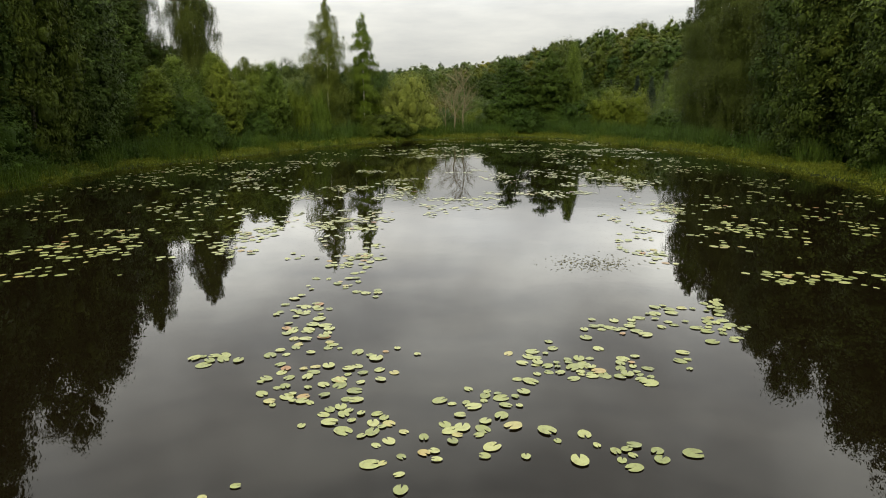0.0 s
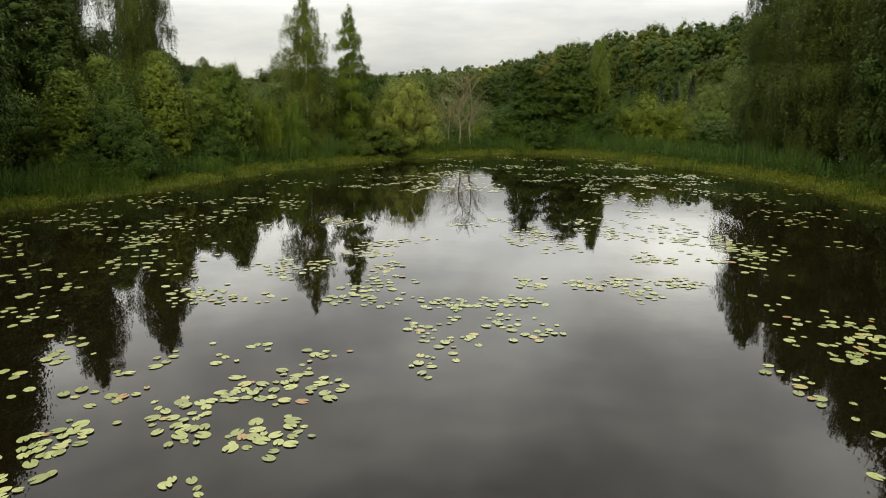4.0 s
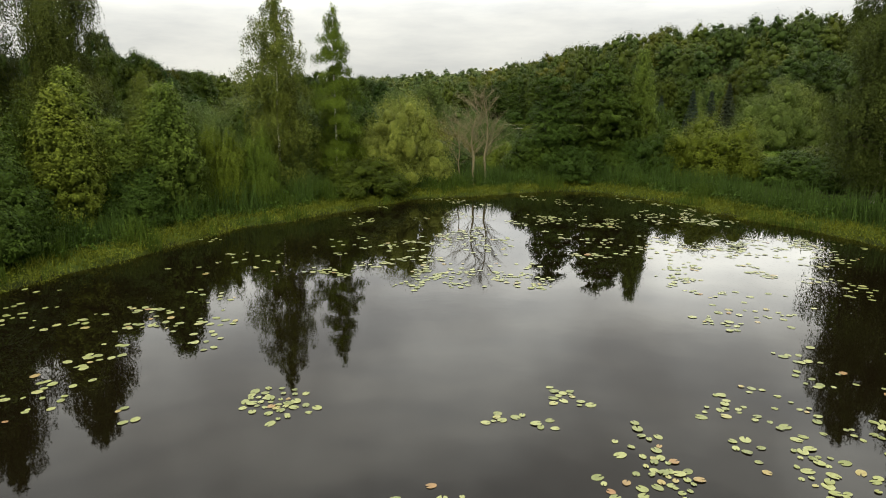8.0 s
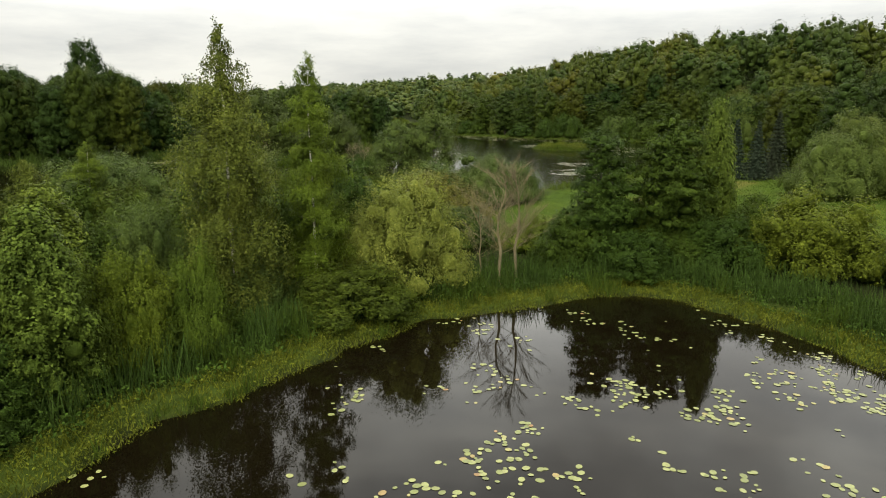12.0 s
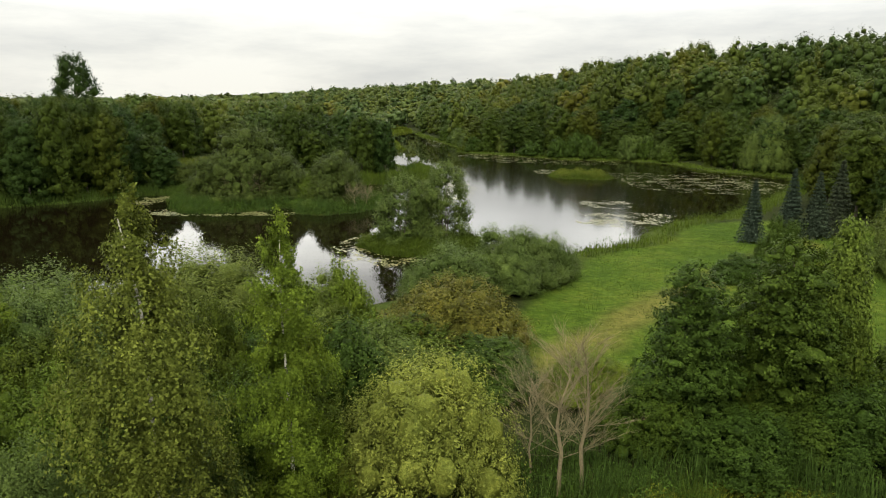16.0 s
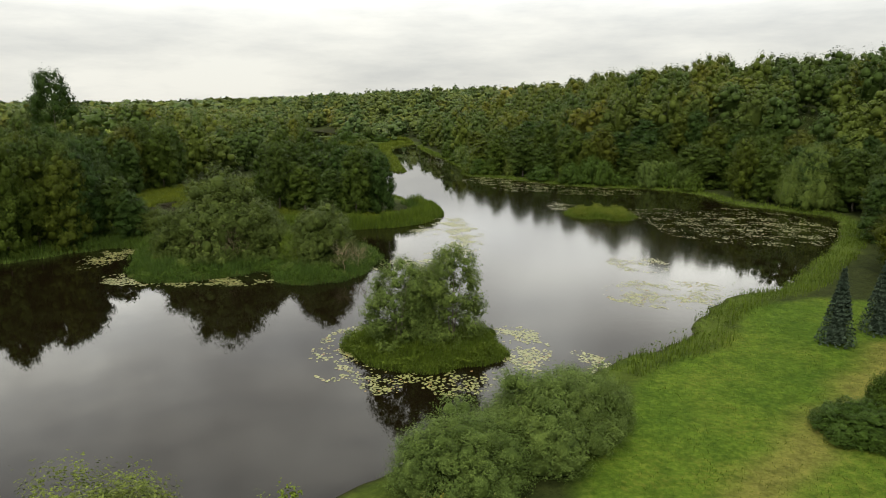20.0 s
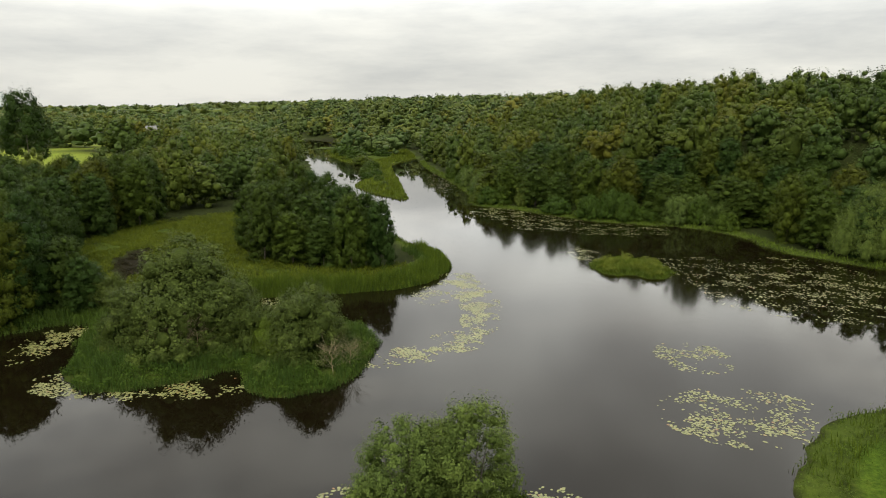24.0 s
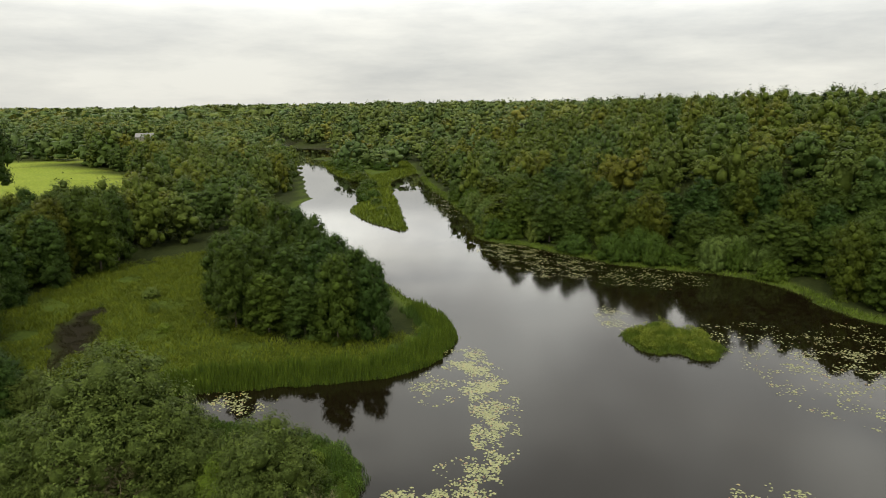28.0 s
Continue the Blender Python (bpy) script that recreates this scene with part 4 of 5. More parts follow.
# ---- islands and the spit ----
plant("loose_willow", "willow", -4.2, 117.4, 9.2, 2.9, "tall loose willow on the reedy island", "bush")
plant("loose_willow", "willow", -8.9, 116.8, 8.2, 2.8, "tall loose willow on the reedy island", "bush", variant=1)
plant("loose_willow", "willow", -6.6, 118.8, 7.0, 2.4, "loose willow on the reedy island", "bush", variant=2)
plant("round_willow", "bush", -36.3, 150.0, 12.6, 6.6, "large dark willow with dead twigs on the spit", "bush")
plant("round_willow", "bush", -30.2, 150.2, 7.8, 3.8, "dark willow bush on the spit", "bush", variant=1)
plant("round_willow", "bush", -41.5, 150, 7.8, 4.4, "dark willow bush on the spit", "bush", variant=2)
plant("round_willow", "bush", -21.8, 147, 8.4, 4.3, "rounded green bush at the end of the spit", "bush")
plant("green_bush", "bush", -25, 148.0, 4.6, 3.0, "rounded green bush at the end of the spit", "bush")
plant("wood_tree", "tree", -58.5, 163.5, 10.5, 3.0, "leafy dark tree at the neck of the spit")
plant("wood_tree", "tree", -55.0, 161.8, 8.0, 2.6, "small leafy dark tree at the neck of the spit")
plant("round_willow", "bush", -51.8, 162.4, 5.4, 2.8, "dark willow bush at the neck of the spit", "bush")
rng_g = random.Random(2)
for x, y, h, w in ((-18.6, 186.6, 11.2, 3.6), (-23.5, 185.4, 12.4, 4.2), (-28.5, 187, 12.8, 4.4), (-34, 188, 13.2, 4.4), (-39.5, 190, 13.4, 4.6),
                   (-22, 193, 12.6, 4.2), (-27.5, 195, 13.6, 4.6), (-33, 196, 14.2, 4.8), (-39, 198, 14.4, 4.8), (-44.5, 199, 14, 4.6),
                   (-27, 203, 13.5, 4.4), (-33, 205, 14.4, 4.8), (-39, 207, 14.8, 4.8), (-45, 209, 14.4, 4.8), (-33, 213, 14, 4.6), (-40, 217, 14.4, 4.8),
                   (-47, 220, 14.4, 4.6), (-40, 228, 14, 4.6), (-48, 232, 14.4, 4.8)):
    plant("wood_tree", "tree", x, y, h * rng_g.uniform(0.68, 1.1), w * 0.66, "leafy dark alder in a dense grove by the lake", group="grove on the spit")

for x, y, h, w in ((-43.5, 356, 4.5, 4.0), (-38, 330, 3.4, 2.6), (-31.5, 300, 1.8, 1.8), (-35, 312, 2.6, 2.0), (-40.5, 322, 3.0, 2.4), (-44, 342, 3.6, 2.8), (-28.5, 288, 1.2, 1.4), (-52, 385, 5, 4.5), (-58, 410, 6, 5), (-66, 428, 7, 5), (-56, 440, 7, 5.5), (-73, 452, 8, 6), (-48, 430, 5, 4)):
    plant("thicket", "bush", x, y, h, w, "green bush on the marshy island", "bush", "bushes on the far marsh")

rng_t = random.Random(12)
for x, y in ((-44.6, 147), (-42, 144.6), (-39.4, 143.4), (-31, 146), (-27.6, 144.6), (-25.4, 142.2), (-23.6, 150.4), (-20, 153.6), (-18.4, 150), (-26.6, 155.2), (-32, 157),
             (-38, 158), (-44, 158.6), (-46.4, 153), (-13, 184), (-11.6, 189.6), (-15, 180.6), (-46, 176.6), (-52, 180), (-58.6, 203), (-54.6, 196), (-49.4, 188), (-61, 170.6), (-66, 173)):
    plant(rng_t.choice(("green_thicket", "pale_thicket", "thicket")), "bush", x, y, rng_t.uniform(0.9, 2.2), rng_t.uniform(0.8, 1.7), "low leafy shrub among the reeds on the spit", "bush", "low shrubs on the spit")

# ---- thickets on the banks ----


def scatter(seed, x0, x1, y0, y1, gap, test, limit=100000):
    """Jittered places, at least about gap apart, where the test holds."""
    rng = np.random.default_rng(seed)
    xs, ys = np.meshgrid(np.arange(x0, x1, gap), np.arange(y0, y1, gap))
    xs = xs.ravel() + rng.uniform(-0.42, 0.42, xs.size) * gap
    ys = ys.ravel() + rng.uniform(-0.42, 0.42, ys.size) * gap
    ok = test(xs, ys, shore(xs, ys))
    return np.stack([xs[ok], ys[ok]], 1)[:limit]


def west_thicket(x, y, s):
    return (s > 2.6) & (y > 44) & (y < 87) & (x < 0.5) & ~((x > -6) & (y > 74)) & ~((np.hypot(x + 4, y - 69)) < 3.2)


def bush_height(x, y, s):
    return np.clip(1.4 + 0.6 * s, 2.0, 5.2)


rng_b = random.Random(5)
for x, y in scatter(51, -44, 1, 44, 88, 4.1, west_thicket):
    s = float(shore(np.array([x]), np.array([y]))[0])
    h = float(bush_height(x, y, s)) * rng_b.uniform(0.6, 1.2)
    near = x > -22 and y < 76
    kind = rng_b.choice(("willow_bush", "dark_bush", "dark_bush", "dark_bush", "green_bush") if near else ("pale_thicket", "thicket", "thicket", "green_thicket"))
    plant(kind, "bush", x, y, h, rng_b.uniform(1.9, 2.9), "dense green bush in the bank's thicket", "bush", "thicket on the bank")


def east_bank(x, y, s):
    return (s > 2.6) & (x > 18) & (y < 66) & (y > 6) & (x < 44) & ~((x > 21) & (x < 30) & (y > 43))


for x, y in scatter(52, 18, 44, 12, 66, 5.8, east_bank):
    h = rng_b.uniform(10, 17) if x > 22.5 else rng_b.uniform(2.5, 4)
    if h > 8:
        plant("bank_tree", "tree", x, y, h, rng_b.uniform(3.2, 4.2), "tall dark leafy tree on the pond's bank", group="trees on the east bank")
    else:
        plant("thicket", "bush", x, y, h, 2.6, "dense green bush on the pond's bank", "bush", "bushes on the east bank")
for x, y, h, w in ((24.2, 59.5, 15.0, 3.0), (27.5, 55.0, 17.0, 3.6), (23.6, 51.5, 14.5, 3.0), (28.5, 61.5, 15.0, 3.2), (24.6, 45.5, 16.0, 3.2)):
    plant("weeping_birch", "birch", x, y, h, w, "tall dark weeping birch with hanging twigs on the bank", group="weeping birches on the bank")


def west_bank(x, y, s):
    return (s > 2.8) & (x < -19) & (x > -48) & (y > -6) & (y < 62) & ~((y > 42) & (x > -27))


for x, y in scatter(53, -48, -20, 4, 62, 6.0, west_bank):
    h = rng_b.uniform(10.5, 16.5) if x < -22.3 else rng_b.uniform(2.5, 4.5)
    if h > 8:
        plant("bank_tree", "tree", x, y, h, rng_b.uniform(3.2, 4.4), "tall dark leafy tree on the pond's bank", group="trees on the west bank")
    else:
        plant("thicket", "bush", x, y, h, 2.8, "dense green bush on the pond's bank", "bush", "bushes on the west bank")

for x, y, h, w in ((-21.6, 33, 16.5, 2.3), (-22.0, 37.5, 14.5, 2.4), (-22.8, 27, 18.5, 2.8), (-23.2, 21, 19.5, 3.2), (-24, 41, 16, 2.8), (-23.6, 15, 19, 3.4)):
    plant("bank_tree", "tree", x, y, h, w, "tall narrow dark tree close to the pond", group="trees on the west bank")
for x, y, h, w in ((23.0, 38, 15.8, 2.4), (24.4, 33, 16.5, 2.8), (24.8, 27, 18, 3.2), (24, 43, 14, 2.6)):
    plant("bank_tree", "tree", x, y, h, w, "tall narrow dark tree close to the pond", group="trees on the east bank")

for x, y, h, w in ((-20.6, 24, 15, 2.2), (-21.0, 18, 16, 2.4), (-20.8, 11, 15, 2.6), (-21.2, 30, 13, 2.2)):
    plant("bank_tree", "tree", x - 1.4, y, h, w, "tall narrow dark tree close to the pond", group="trees on the west bank")

# ---- woods ----


def open_land(x, y):
    return np.maximum.reduce([lawn_mask(x, y), field_mask(x, y), ramp01(inside_distance(x, y, MEADOW), -3, 0), ramp01(inside_distance(x, y, FIELD), -9, 0)]) > 0.1


def woods(x, y, s):
    east = x - np.interp(y, EAST_Y, EAST_X)
    west_edge = np.interp(y, [100, 138, 160, 185, 230, 300, 345, 450, 580, 660], [-125, -84, -60, -73, -72, -66, -74, -95, -145, -175])
    right = (east > -7) & (y > 60) & (s > 5.5) & ~((y < 135) & (x < 47))
    left = (x < west_edge) & (y > 128) & (s > 4.5)
    grove = (x > -60) & (x < 0) & (y > 236) & (y < 330) & (s > 5) & (x < np.interp(y, [236, 330], [-50, -70]))
    return (right | left | grove | ((y > 690) & (s > 4))) & ~open_land(x, y)


NEAR_WEST = lambda x, y, s: woods(x, y, s) & (x < -40) & (x > -118) & (y < 235)
NEAR_EAST = lambda x, y, s: woods(x, y, s) & (x > -10) & (s < 26) & (y < 300) & (y > 92)
for k, (test, box, group) in enumerate(((NEAR_WEST, (-118, -40, 128, 235), "wood on the west shore"), (NEAR_EAST, (-10, 110, 92, 300), "wood on the east shore"))):
    for x, y in scatter(60 + k, *box, 5.6 if k == 0 else 6.4, test):
        plant("wood_tree", "tree", x, y, rng_b.uniform(11.5, 17) * (0.85 if k else 1.0), rng_b.uniform(2.8, 4.2), "leafy dark green woodland tree", group=group)

for x, y in scatter(64, -118, -56, 128, 162, 4.6, lambda x, y, s: (s > 1.8) & (s < 7) & (x < -58)):
    plant("wood_tree", "tree", x, y, rng_b.uniform(13, 17.5), rng_b.uniform(2.8, 3.8), "leafy dark green tree at the lake's edge", group="wood on the west shore")

for x, y in scatter(66, -30, 56, 222, 330, 4.6, lambda x, y, s: (s > 2.2) & (s < 7.5) & (x > np.interp(y, [222, 260, 330], [20, -5, -14]))):
    plant(rng_b.choice(("pale_thicket", "thicket", "thicket")), "willow", x, y, rng_b.uniform(3.5, 8), rng_b.uniform(2.6, 4.2), "rounded pale green willow along the east shore", "bush", "willows on the east shore")
plant("poplar", "poplar", -130, 265, 29.5, 6.0, "tall round-topped tree rising over the wood")
plant("willow_bush", "willow", 67.4, 195, 12.5, 6.0, "big yellowish willow among dark trees", "tree")
plant("willow_bush", "willow", 68, 160, 13, 7, "big pale willow at the foot of the hill", "tree")
for x, y, h in ((97.7, 294, 15.5), (101, 292, 14), (104.5, 295, 16), (110, 292, 14), (113.5, 294, 15.5), (117, 290, 13.5), (122, 288, 15.5)):
    plant("dark_spruce", "spruce", x, y, h, 2.4, "dark pointed spruce on the hill's crest", group="spruces on the crest")


def joined_woods(name, seed, places, leaves, size, label, tall=(9.5, 17.5), wide=(2.9, 4.4), leaf=LEAF_FAR):
    """Many far trees in one mesh: leaves on lumpy domed crowns, each tree with its own tone."""
    rng = np.random.default_rng(seed)
    kinds, cores = [], []
    for k in range(5):
        lumps = cloud_blobs(seed + k, 1.0, 0.3, 0.05, 22 if leaves > 300 else 9, 0.38 if leaves > 300 else 0.48, 0.1 * (k % 3))
        p, d, tuft = tufts(rng, lumps, int(leaves * 1.5), 9, min(2.2 * size / 12.0, 0.10), 0.3, 0.0, 0.6, 0.3)
        up = np.argsort(-p[:, 2] - 1.0 * rng.random(len(p)))[:leaves]
        kinds.append((p[up], d[up], tuft[up]))
        cores.append(core_arrays(lumps, 0.8, False) if leaves > 60 else core_arrays(lumps[:5], 0.9, False))
    core_v, core_f, base = [], [], 0
    n = len(places)
    z = land(places[:, 0], places[:, 1], shore(places[:, 0], places[:, 1]))
    allv, tones = [], np.clip(rng.random(n) * 0.9 + 0.15 * ripple(places[:, 0], places[:, 1], 40) + 0.05, 0, 1)
    for k in range(n):
        p, d, _ = kinds[k % 5]
        a = rng.uniform(0, 6.28)
        c, s = math.cos(a), math.sin(a)
        h, w = rng.uniform(*tall), rng.uniform(*wide) / 0.3
        q = np.stack([(p[:, 0] * c - p[:, 1] * s) * w + places[k, 0], (p[:, 0] * s + p[:, 1] * c) * w + places[k, 1], p[:, 2] * h + z[k]], 1)
        e = np.stack([d[:, 0] * c - d[:, 1] * s, d[:, 0] * s + d[:, 1] * c, d[:, 2] + 0.1], 1)
        v, _ = leaf_triangles(rng, q + rng.normal(0, 0.2 * size, q.shape), e, size * rng.uniform(0.6, 1.4, len(q)), 0.0, 0.3)
        allv.append(v)
        cv, cf = cores[k % 5]
        core_v.append(np.stack([(cv[:, 0] * c - cv[:, 1] * s) * w + places[k, 0], (cv[:, 0] * s + cv[:, 1] * c) * w + places[k, 1], cv[:, 2] * h + z[k]], 1))
        core_f.append(cf + base)
        base += len(cv)
    v, cv = np.concatenate(allv), np.concatenate(core_v)
    f, cf = np.arange(len(v)).reshape(-1, 3), np.concatenate(core_f) + len(v)
    me = mesh_from(name, np.concatenate([v, cv]), np.concatenate([f, cf]), False)
    me.polygons.foreach_set("use_smooth", np.repeat((False, True), (len(f), len(cf))))
    me.materials.append(leaf)
    tone = np.concatenate([np.repeat(tones, 3 * leaves), np.concatenate([np.full(len(cores[k % 5][0]), tones[k]) for k in range(n)])])
    me.attributes.new("tone", "FLOAT", "POINT").data.foreach_set("value", tone.astype(np.float32))
    tone_tufts(me, np.concatenate([kinds[k % 5][2] for k in range(n)]), len(cv))
    return tagged(put(name, me, leaf), label, "woodland", kind="stuff")


MID_WEST = scatter(70, -190, -20, 128, 430, 8.0, lambda x, y, s: woods(x, y, s) & ~NEAR_WEST(x, y, s) & (x < -15) & (x > np.interp(y, [128, 430], [-170, -190])))
MID_EAST = scatter(71, -40, 150, 60, 430, 8.6, lambda x, y, s: woods(x, y, s) & ~NEAR_EAST(x, y, s) & (x > -30) & (x < 140))
joined_woods("west_woodland", 700, MID_WEST, 1100, 0.46, "dense dark green woodland behind the west shore")
joined_woods("east_woodland", 710, MID_EAST, 1100, 0.46, "dense mixed green woodland on the east hillside", (8.5, 18.5), (3.0, 4.8))
FAR_A = scatter(72, -500, 260, 428, 820, 12.0, lambda x, y, s: woods(x, y, s) | ((y > 428) & (s > 6) & (x < 330) & ~open_land(x, y) & ~((s < 9) & (x < -30))))
FAR_B = np.concatenate([scatter(73, -420, -165, 200, 428, 13.0, lambda x, y, s: ~open_land(x, y) & (x < -165)), scatter(74, 140, 240, 90, 428, 13.0, lambda x, y, s: s > 5)])
# Valley woods carry their haze in the paler leaf colour.
joined_woods("far_woodland", 720, FAR_A, 110, 1.3, "distant green woodland along the valley", wide=(4.2, 6.4), tall=(8, 17), leaf=LEAF_HAZED)
joined_woods("outer_woodland", 730, FAR_B, 90, 2.2, "distant green woodland on the valley's sides", wide=(5.5, 8.0))
FAR_C = scatter(75, -1500, 1400, 820, 1900, 32.0, lambda x, y, s: np.abs(x) < 0.75 * y + 100)
joined_woods("horizon_woodland", 740, FAR_C, 40, 5.0, "dark woodland on the horizon, haze put into its leaf colour", wide=(11, 17), tall=(9, 15), leaf=LEAF_HAZED)

# ---- reeds, sedge and grass ----


def blades(name, seed, places, height, width, material, label, lean=0.25):
    """Grass blades: one tapered, bent strip each."""
    rng = np.random.default_rng(seed)
    n = len(places)
    z = np.maximum(land(places[:, 0], places[:, 1], shore(places[:, 0], places[:, 1])), -0.1)
    foot = np.stack([places[:, 0], places[:, 1], z - 0.03], 1)
    a = rng.uniform(0, 6.28, n)
    side = np.stack([np.cos(a), np.sin(a), np.zeros(n)], 1)
    h = (height * rng.uniform(0.55, 1.2, n) * (1 + 0.35 * ripple(places[:, 0], places[:, 1], 1.3, 7.0)) * np.clip(0.55 + 0.25 * shore(places[:, 0], places[:, 1]), 0.35, 1.0))[:, None]
    b = rng.uniform(0, 6.28, n)
    bend = np.stack([np.cos(b), np.sin(b), np.zeros(n)], 1) * h * lean * rng.uniform(0.3, 1.5, n)[:, None]
    w = (width * rng.uniform(0.7, 1.3, n))[:, None]
    tip = foot + bend + np.array((0, 0, 1.0)) * h
    v = np.stack([foot - side * w * 0.5, foot + side * w * 0.5, tip + side * w * 0.14, tip - side * w * 0.14], 1).reshape(-1, 3)
    return tagged(put(name, mesh_from(name, v, np.arange(4 * n).reshape(n, 4), False), material), label, "reeds", kind="stuff")


def sow(seed, n, x0, x1, y0, y1, lo, hi, test=None):
    """Random places whose distance to the waterline lies between lo and hi."""
    rng = np.random.default_rng(seed)
    x, y = rng.uniform(x0, x1, n), rng.uniform(y0, y1, n)
    s = shore(x, y)
    ok = (s > lo) & (s < hi)
    if test is not None:
        ok &= test(x, y, s)
    return np.stack([x[ok], y[ok]], 1)


def weeds(name, seed, places, height, size, material, label):
    """Broad-leaved weeds: leaves scattered over the ground up to an uneven height."""
    rng = np.random.default_rng(seed)
    n = len(places)
    z = np.maximum(land(places[:, 0], places[:, 1], shore(places[:, 0], places[:, 1])), 0)
    tall = height * (0.65 + 0.5 * ripple(places[:, 0], places[:, 1], 1.0, 3.0) + 0.3 * ripple(places[:, 0], places[:, 1], 0.45, 1.0))
    p = np.stack([places[:, 0], places[:, 1], z + np.clip(tall, 0.08, None) * np.sqrt(rng.random(n))], 1)
    v, f = leaf_quads(rng, p, np.tile((0, 0, 1.0), (n, 1)), size * rng.uniform(0.6, 1.4, n), 0.2, 0.5)
    return tagged(put(name, mesh_from(name, v, f, False), material), label, "weeds", kind="stuff")


clumpy = lambda x, y, s: ripple(x, y, 2.6, 5.0) > -0.25
blades("pond_sedge", 80, sow(81, 330000, -24, 26, 18, 76, -0.5, 1.6), 0.34, 0.035, SEDGE, "yellow-green sedge mat along the pond's edge", 0.7)
blades("pond_reeds", 82, sow(83, 190000, -27, 30, 10, 78, 1.6, 5.2, clumpy), 1.25, 0.05, REED_BLUE, "tall green reeds behind the pond's edge")
blades("pond_front_reeds", 146, sow(147, 420000, -24, 26, 14, 76, -0.3, 2.4, lambda x, y, s: ripple(x, y, 2.2, 9.0) + 0.5 * ripple(x, y, 0.8, 3.0) > 0.25 + 0.25 * (x > 0)), 1.15, 0.035, REED, "clumps of bright green reeds at the pond's edge", 0.3)
weeds("pond_bank_weeds", 120, sow(121, 230000, -27, 30, 14, 78, 0.9, 6.0, lambda x, y, s: ripple(x, y, 3.3, 8.0) > -0.5), 1.0, 0.16, WEED_DARK, "leafy green weeds on the pond's bank")
weeds("pond_edge_weeds", 122, sow(123, 260000, -24, 26, 18, 76, -0.6, 1.9, lambda x, y, s: ripple(x, y, 1.6, 2.0) > -0.3), 0.42, 0.10, SEDGE, "pale flowering weeds along the pond's edge")
blades("spit_reeds", 84, sow(85, 120000, -60, -5, 134, 200, -0.6, 6.5, lambda x, y, s: ((y < 166) & (ripple(x, y, 2.4, 3.0) > -0.5)) | ((y > 166) & (s < 4.5) & (ripple(x, y, 3.0, 6.0) > -0.5))), 1.35, 0.07, REED_BLUE, "tall blue-green reeds round the spit")
blades("spit_sedge", 86, sow(87, 120000, -80, -5, 160, 242, 1.0, 60, lambda x, y, s: (inside_distance(x, y, MEADOW) > -3) & (inside_distance(x, y, RINGS["pool"]) + 1.2 * ripple(x, y, 2.5) < 0.2) & (ripple(x, y, 5.0, 2.0) > -0.6)), 0.6, 0.10, MEADOW_GRASS, "yellow-green marsh grass on the spit", 0.7)
weeds("spit_weeds", 126, sow(127, 260000, -62, -5, 136, 210, -0.3, 14, lambda x, y, s: (y < 166) & (ripple(x, y, 3.5, 8.0) > -0.8)), 1.15, 0.22, WEED_DARK, "leafy green weeds on the spit")
weeds("meadow_weeds", 130, sow(131, 170000, -80, -5, 166, 242, -0.3, 60, lambda x, y, s: (inside_distance(x, y, MEADOW) > -4) & (inside_distance(x, y, RINGS["pool"]) + 1.2 * ripple(x, y, 2.5) < 0.2) & (ripple(x, y, 3.5, 8.0) > -0.1)), 0.8, 0.22, WEED, "leafy yellow-green weeds on the marsh meadow")
weeds("island_weeds", 132, sow(133, 60000, -16, 3, 109, 126, -0.5, 9, lambda x, y, s: (x < 2) & (y < 125) & (ripple(x, y, 1.4, 3.0) > -0.35)), 1.0, 0.16, WEED, "leafy green weeds on the small island")
blades("headland_reeds", 140, sow(141, 90000, -45, -5, 166, 200, -0.6, 3.2, lambda x, y, s: (y > 168) & (x > -42)), 1.9, 0.10, REED, "tall light green reeds along the headland", 0.15)
weeds("pool_weeds", 142, sow(143, 16000, -69, -54, 171, 200, 0.0, 60, lambda x, y, s: (inside_distance(x, y, RINGS["pool"]) > -0.6) & (ripple(x, y, 1.2, 2.0) > -0.1)), 0.10, 0.22, leaf_material("brown_pool_leaves", (0.030, 0.026, 0.009), 0.5, range_of=0.3), "dark brown water weeds in a boggy pool")
blades("island_reeds", 88, sow(89, 26000, -16, 3, 109, 126, -0.5, 9, lambda x, y, s: (x < 2) & (y < 125)), 1.0, 0.06, REED, "green reeds covering the small island")
blades("west_shore_reeds", 90, sow(91, 90000, -130, -46, 120, 165, -1.2, 3.0, lambda x, y, s: (x < -50)), 1.5, 0.12, REED_BLUE, "tall green reeds along the west shore")
blades("lawn_bank_reeds", 92, sow(93, 60000, -6, 66, 98, 190, -0.5, 3.8, lambda x, y, s: ripple(x, y, 4, 1) > -0.5), 0.8, 0.08, REED, "green reeds and weeds along the meadow's bank")
weeds("lawn_bank_weeds", 144, sow(145, 120000, -6, 66, 98, 190, -0.2, 3.6, lambda x, y, s: ripple(x, y, 1.8, 4.0) > -0.45), 1.3, 0.18, WEED, "leafy green weeds along the meadow's bank")
blades("islet_grass", 94, sow(95, 9000, 16, 32, 178, 198, -0.4, 9), 0.8, 0.10, REED, "green grass on a low islet", 0.6)
weeds("islet_weeds", 128, sow(129, 30000, 16, 32, 178, 198, 0.2, 9, lambda x, y, s: ripple(x, y, 1.7, 4.0) > -0.3), 1.3, 0.24, SEDGE, "yellow-green weeds on a low islet")
blades("east_shore_sedge", 96, sow(97, 160000, -30, 72, 180, 400, -0.9, 2.2), 0.7, 0.16, REED, "yellow-green sedge along the east shore", 0.6)
